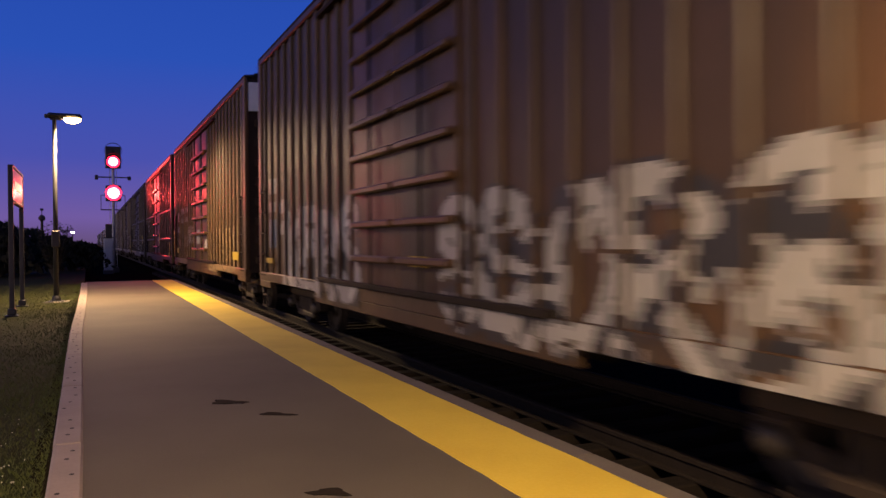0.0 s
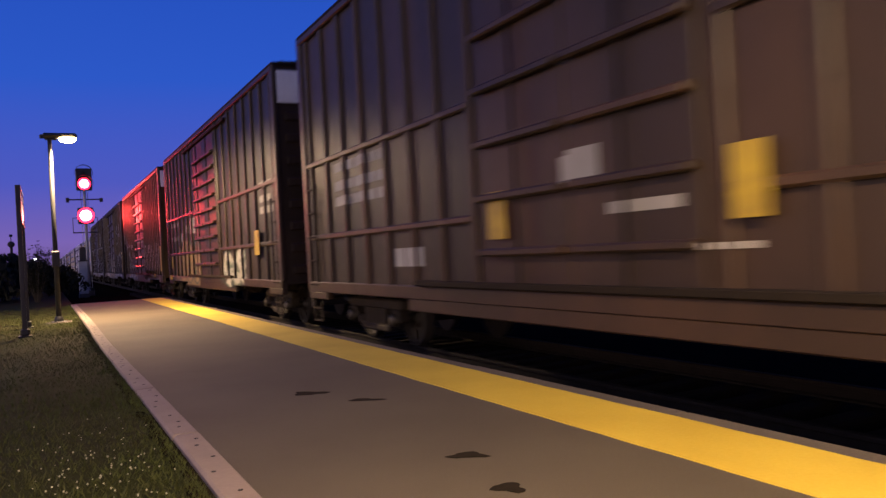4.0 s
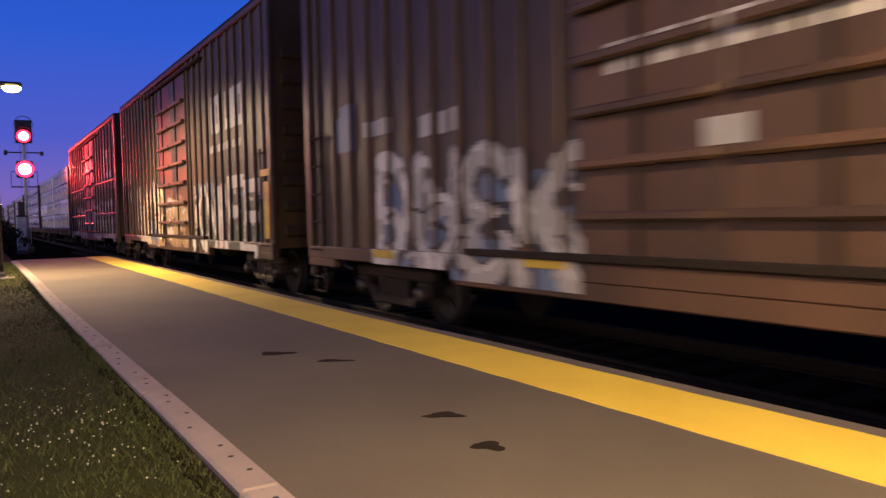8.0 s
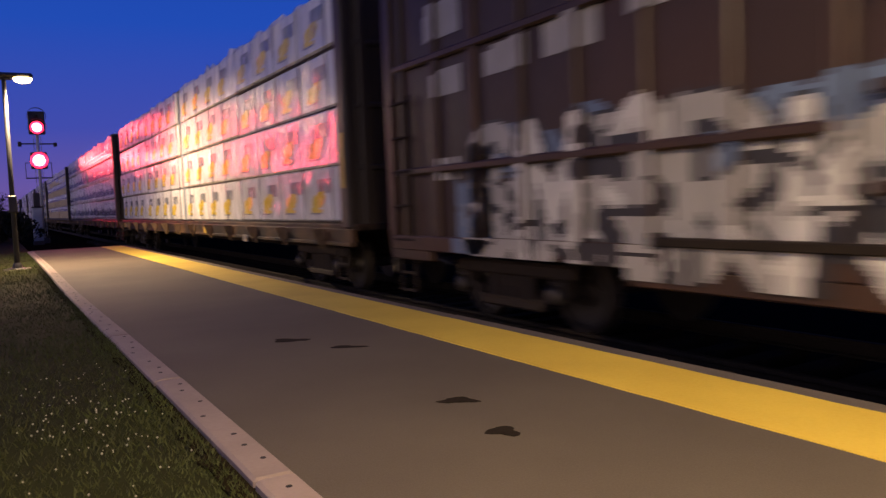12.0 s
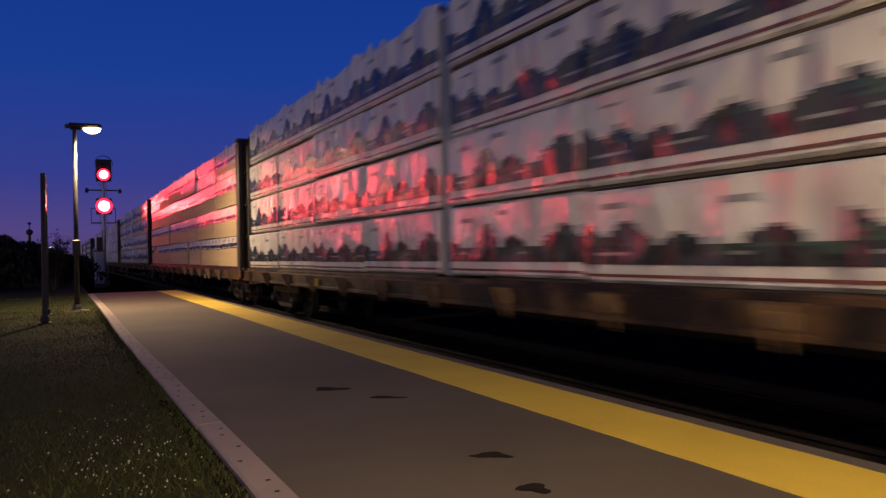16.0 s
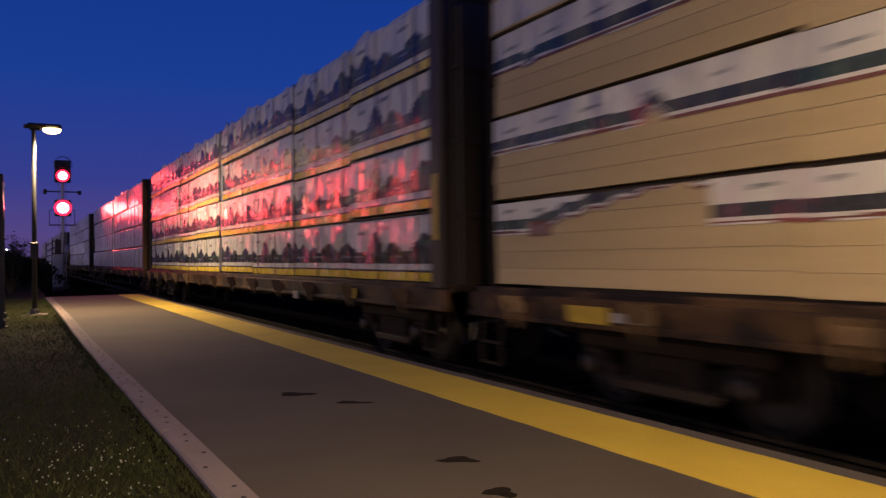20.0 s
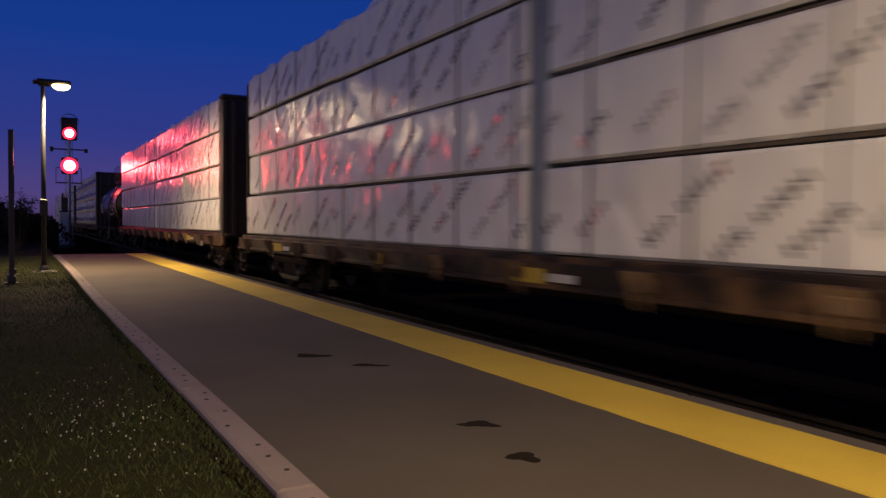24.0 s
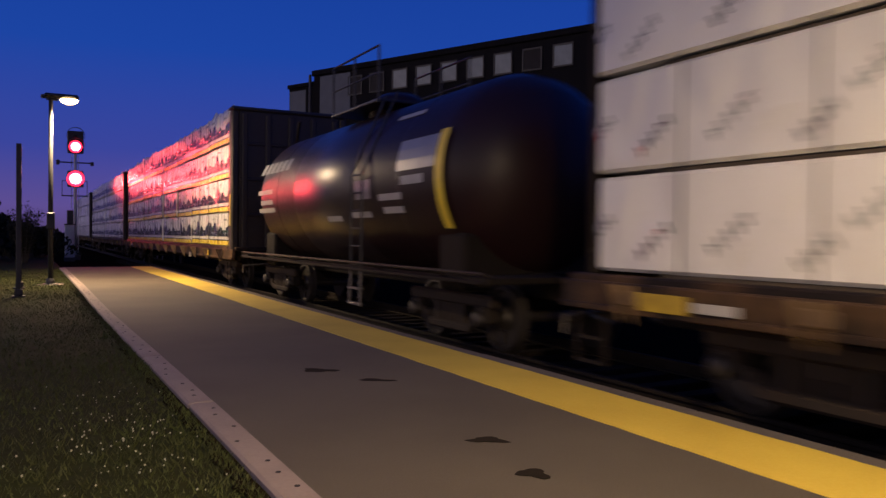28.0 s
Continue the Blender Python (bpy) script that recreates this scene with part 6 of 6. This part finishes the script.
def build_train():
    # in order from the front of the train
    W, S, K, BL, PE, PI, TE, CR, TA = range(1, 10)
    build_boxcar(0, "posts", "brown steel boxcar with outside posts", True, [], [])
    build_boxcar(1, "posts", "rust-brown ribbed boxcar covered in white and black graffiti", True,
                 [(5.75, 0.74, lettering("KERS", 4.4, 1.55, (S, W, S), K, 0, K, 0, 0.135, 0.06, 21, 0.76, 16, 14)), (-1.15, 0.72, lettering("SBORSB", 5.9, 1.45, (S, S, S), K, 0, 0, 0, 0.09, 0.03, 22, 0.86, 40, 52))],
                 [(6.55, 7.1, 2.55, 2.85, "w"), (6.6, 7.1, 2.2, 2.4, "w"), (6.6, 7.1, 1.5, 2.05, "b"), (5.65, 6.25, 2.15, 2.4, "w"), (5.65, 6.2, 1.75, 2.0, "w"), (6.55, 7.1, 1.2, 1.3, "y"), (-0.95, -0.45, 1.33, 1.45, "y"),
                  (-6.8, -3.2, 3.9, 4.5, "s")], 8)
    build_boxcar(3, "posts", "orange-brown ribbed boxcar with tan graffiti and white panels", True,
                 [(6.4, 0.76, wild_piece(4.0, 1.5, 23, (TA, TA), TA, 0, 2)), (-1.55, 0.78, bubbles(5.4, 1.2, (TA, TA, PE), 0, 0, 0, 24))],
                 [(6.05, 6.8, 2.42, 2.75, "w"), (6.1, 6.85, 2.0, 2.25, "w"), (7.75, 7.92, 1.05, 2.1, "y"), (6.05, 6.75, 1.2, 1.4, "y"), (-7.1, -6.3, 1.18, 1.38, "y"), (0.1, 0.85, 1.57, 2.0, "w"), (-1.75, -1.05, 1.36, 1.85, "s"),
                  (3.4, 5.4, 2.3, 3.0, "s"), (2.2, 3.2, 1.6, 2.2, "w")], 7)
    build_boxcar(2, "lattice", "dark brown boxcar with a lattice of outside posts", False, [],
                 [(-7.4, -7.2, 1.23, 1.62, "y"), (-7.3, -6.9, 1.0, 1.2, "y"), (1.05, 1.4, 1.53, 2.03, "y"), (-2.2, -1.9, 1.56, 2.08, "y"), (-0.45, 0.1, 2.0, 2.32, "w"), (-1.4, -0.55, 1.68, 1.8, "w"), (-2.05, -1.55, 1.3, 1.45, "s"),
                  (-6.3, -6.1, 0.98, 1.33, "s"), (-7.4, -7.0, 2.1, 2.45, "s"), (4.4, 6.4, 2.2, 3.0, "s"), (3.0, 4.1, 1.2, 1.6, "s"), (-6.0, -4.6, 3.4, 4.0, "s")], 6)
    build_boxcar(4, "lattice", "dark brown boxcar with long side rails and peach graffiti", True, [(6.6, 0.74, bubbles(5.6, 1.68, (TA, PE, PE), TE, TA, K, 25)), (-2.0, 0.78, wild_piece(2.6, 1.0, 35, (S, S), TE, 0, 3))],
                 [(6.25, 6.75, 2.22, 2.5, "s"), (5.25, 5.85, 2.22, 2.52, "s"), (4.65, 4.95, 2.2, 2.48, "w"), (6.3, 6.8, 2.72, 3.0, "s"), (5.3, 5.85, 2.72, 3.02, "s"), (6.65, 6.85, 1.28, 1.7, "y"), (3.3, 3.9, 2.45, 2.72, "w"), (2.0, 3.0, 2.4, 2.9, "w"), (7.0, 7.6, 0.86, 1.02, "y"), (-7.3, -6.2, 2.4, 3.2, "s"), (-6.3, -5.9, 1.55, 2.1, "y")], 9)
    build_boxcar(0, "posts", "brown ribbed boxcar with pink and blue graffiti along its foot", True,
                 [(5.6, 0.72, lettering("DUSK", 4.1, 1.55, (S, W, S), K, W, BL, 0, 0.125, 0.04, 26, 0.8, 14, 12)), (-1.65, 0.74, lettering("BAROS", 5.7, 1.68, (PI, PI, PE), S, W, PI, S, 0.15, 0.03, 27, 0.8, 16, 16)), (-1.7, 0.752, wild_piece(5.4, 0.55, 47, (S, BL, S), BL, S, 6))],
                 [(6.2, 6.8, 2.35, 3.0, "b"), (5.1, 5.8, 2.48, 2.7, "w"), (3.4, 4.4, 2.3, 2.7, "s"), (-0.2, 0.2, 1.88, 2.1, "w"), (-7.97, -7.60, 1.17, 2.2, "y"), (-5.9, -5.4, 0.91, 1.05, "y"), (5.0, 5.55, 0.9, 1.0, "y"), (1.7, 2.3, 0.92, 1.04, "y"), (-1.6, 1.2, 2.5, 2.9, "s")], 8)
    build_boxcar(0, "posts", "brown ribbed boxcar with white block-letter graffiti", False,
                 [(-2.1, 0.70, lettering("KNIFE", 5.1, 1.62, (W, W, PI), K, 0, TE, BL, 0.125, 0.05, 8, 0.78, 8, 5)), (5.5, 0.72, mural(4.5, 1.95, 28)), (1.5, 0.76, wild_piece(3.2, 1.35, 38, (S, PI, TA), TA, 0, 4))],
                 [(-6.6, -4.1, 3.3, 4.1, "L"), (-6.2, -3.7, 2.85, 3.1, "s"), (-7.9, -7.4, 2.2, 2.32, "y"), (-7.85, -7.6, 1.08, 2.1, "y"), (6.45, 6.85, 2.1, 2.5, "w"), (6.45, 6.85, 2.7, 3.2, "w")], 7)
    build_boxcar(5, "lattice", "oxide-brown boxcar with grey and blue graffiti", False,
                 [(-1.3, 0.72, lettering("SEREOK", 6.2, 1.62, (S, S, S), K, 0, S, BL, 0.12, 0.032, 29, 0.82, 30, 26)), (6.1, 0.72, lettering("SMERK", 4.9, 1.5, (S, W, S), K, 0, S, BL, 0.105, 0.03, 30, 0.8, 14, 16)), (6.35, 0.8, wild_piece(0.7, 1.2, 51, (BL, BL, S), BL, 0, 2)), (1.3, 1.15, wild_piece(1.6, 0.42, 50, (BL, BL), BL, BL, 3))],
                 [(6.15, 6.95, 3.25, 3.65, "w"), (4.95, 5.7, 2.68, 3.0, "w"), (3.95, 4.7, 2.7, 3.05, "w"), (6.15, 6.75, 2.6, 2.9, "w"), (3.0, 3.6, 2.85, 3.2, "w"), (6.1, 6.7, 1.6, 2.0, "s"), (-7.7, -7.3, 1.12, 1.95, "b"), (-6.8, -5.0, 3.2, 4.3, "L")], 6)
    build_flatcar("yellow_block", "centre-beam flatcar loaded with white wrapped lumber with yellow and grey blocks", WRAP, (10.0,), (-3.0,), -6.5)
    build_flatcar("forest_red", "centre-beam flatcar of lumber in white wrap with a dark treeline print", WRAPDIM, (), (-9.0, 5.2), -6.4)
    build_flatcar("torn", "centre-beam flatcar of bare tan lumber under torn white wrap", WRAPDIM, (9.7,), (-2.0,), -6.5)
    build_flatcar("forest_yellow", "centre-beam flatcar of lumber in white wrap with treeline and yellow band", WRAPDIM, (), (-9.0, 9.4), -6.4)
    build_flatcar("diagonal", "centre-beam flatcar of lumber in white wrap with diagonal lettering bars", WRAPFLAT, (-9.95, -0.1, 8.5), (3.6,), -7.8, True)
    build_flatcar("diagonal", "centre-beam flatcar of lumber in white wrap with diagonal lettering bars", WRAPFLAT, (-7.4, 10.4), (-4.0, 2.2), -9.4)
    build_tank()
    build_flatcar("forest_yellow", "centre-beam flatcar of lumber in white wrap with treeline and yellow band", WRAPDIM, (9.0,), (-9.0,), -6.5)
    build_flatcar("forest_red", "centre-beam flatcar of lumber in white wrap with a dark treeline print", WRAPDIM, (9.0,), (-9.0,), -6.5)
    build_flatcar("diagonal", "centre-beam flatcar of lumber in white wrap with diagonal lettering bars", WRAPFLAT, (9.0,), (-9.0,), -6.5)


def motions():
    """The train rolls past at one speed; its wheels turn while they pass the platform."""
    where = {}
    for car, off in CARS:
        y0 = off
        where[car] = y0
        walk(car, [(0.0, pose(TRACK_X, y0, RAIL_Z)), (28.0, pose(TRACK_X, y0 - 28.0 * SPEED, RAIL_Z))])
    for w, car, off in SPINNERS:
        y = w.location.y
        ta = (where[car] + off - 16.0) / SPEED
        tb = (where[car] + off + 3.0) / SPEED
        rows, a = [], 0.0
        if tb > 0.2 and ta < 27.8:
            t0, t1 = max(ta, 0.0), min(tb, 28.0)
            n = int((t1 - t0) * SPEED / 0.42 / radians(80)) + 1
            for i in range(n + 1):
                t = t0 + (t1 - t0) * i / n
                rows.append((t, pose(0, y, 0.42, math.degrees((t - t0) * SPEED / 0.42))))
            if t0 > 0.05:
                rows.insert(0, (0.0, pose(0, y, 0.42)))
            if t1 < 27.95:
                rows.append((28.0, rows[-1][1]))
            walk(w, rows)


build_ground()
build_platform()
build_stains()
build_grass()
build_track()
build_lamp_post(-3.59, 17.11, "tall galvanised platform lamp post with a glowing warm head", 1.0)
build_lamp_post(-3.59, -5.0, "tall galvanised platform lamp post with a glowing warm head", 0.80)
build_lamp_post(-3.59, -27.1, "tall galvanised platform lamp post with a glowing warm head")
build_sign()
build_signal()
build_bushes()
build_shrub()
build_far_lights()
build_trackside()
build_building()
build_train()
motions()
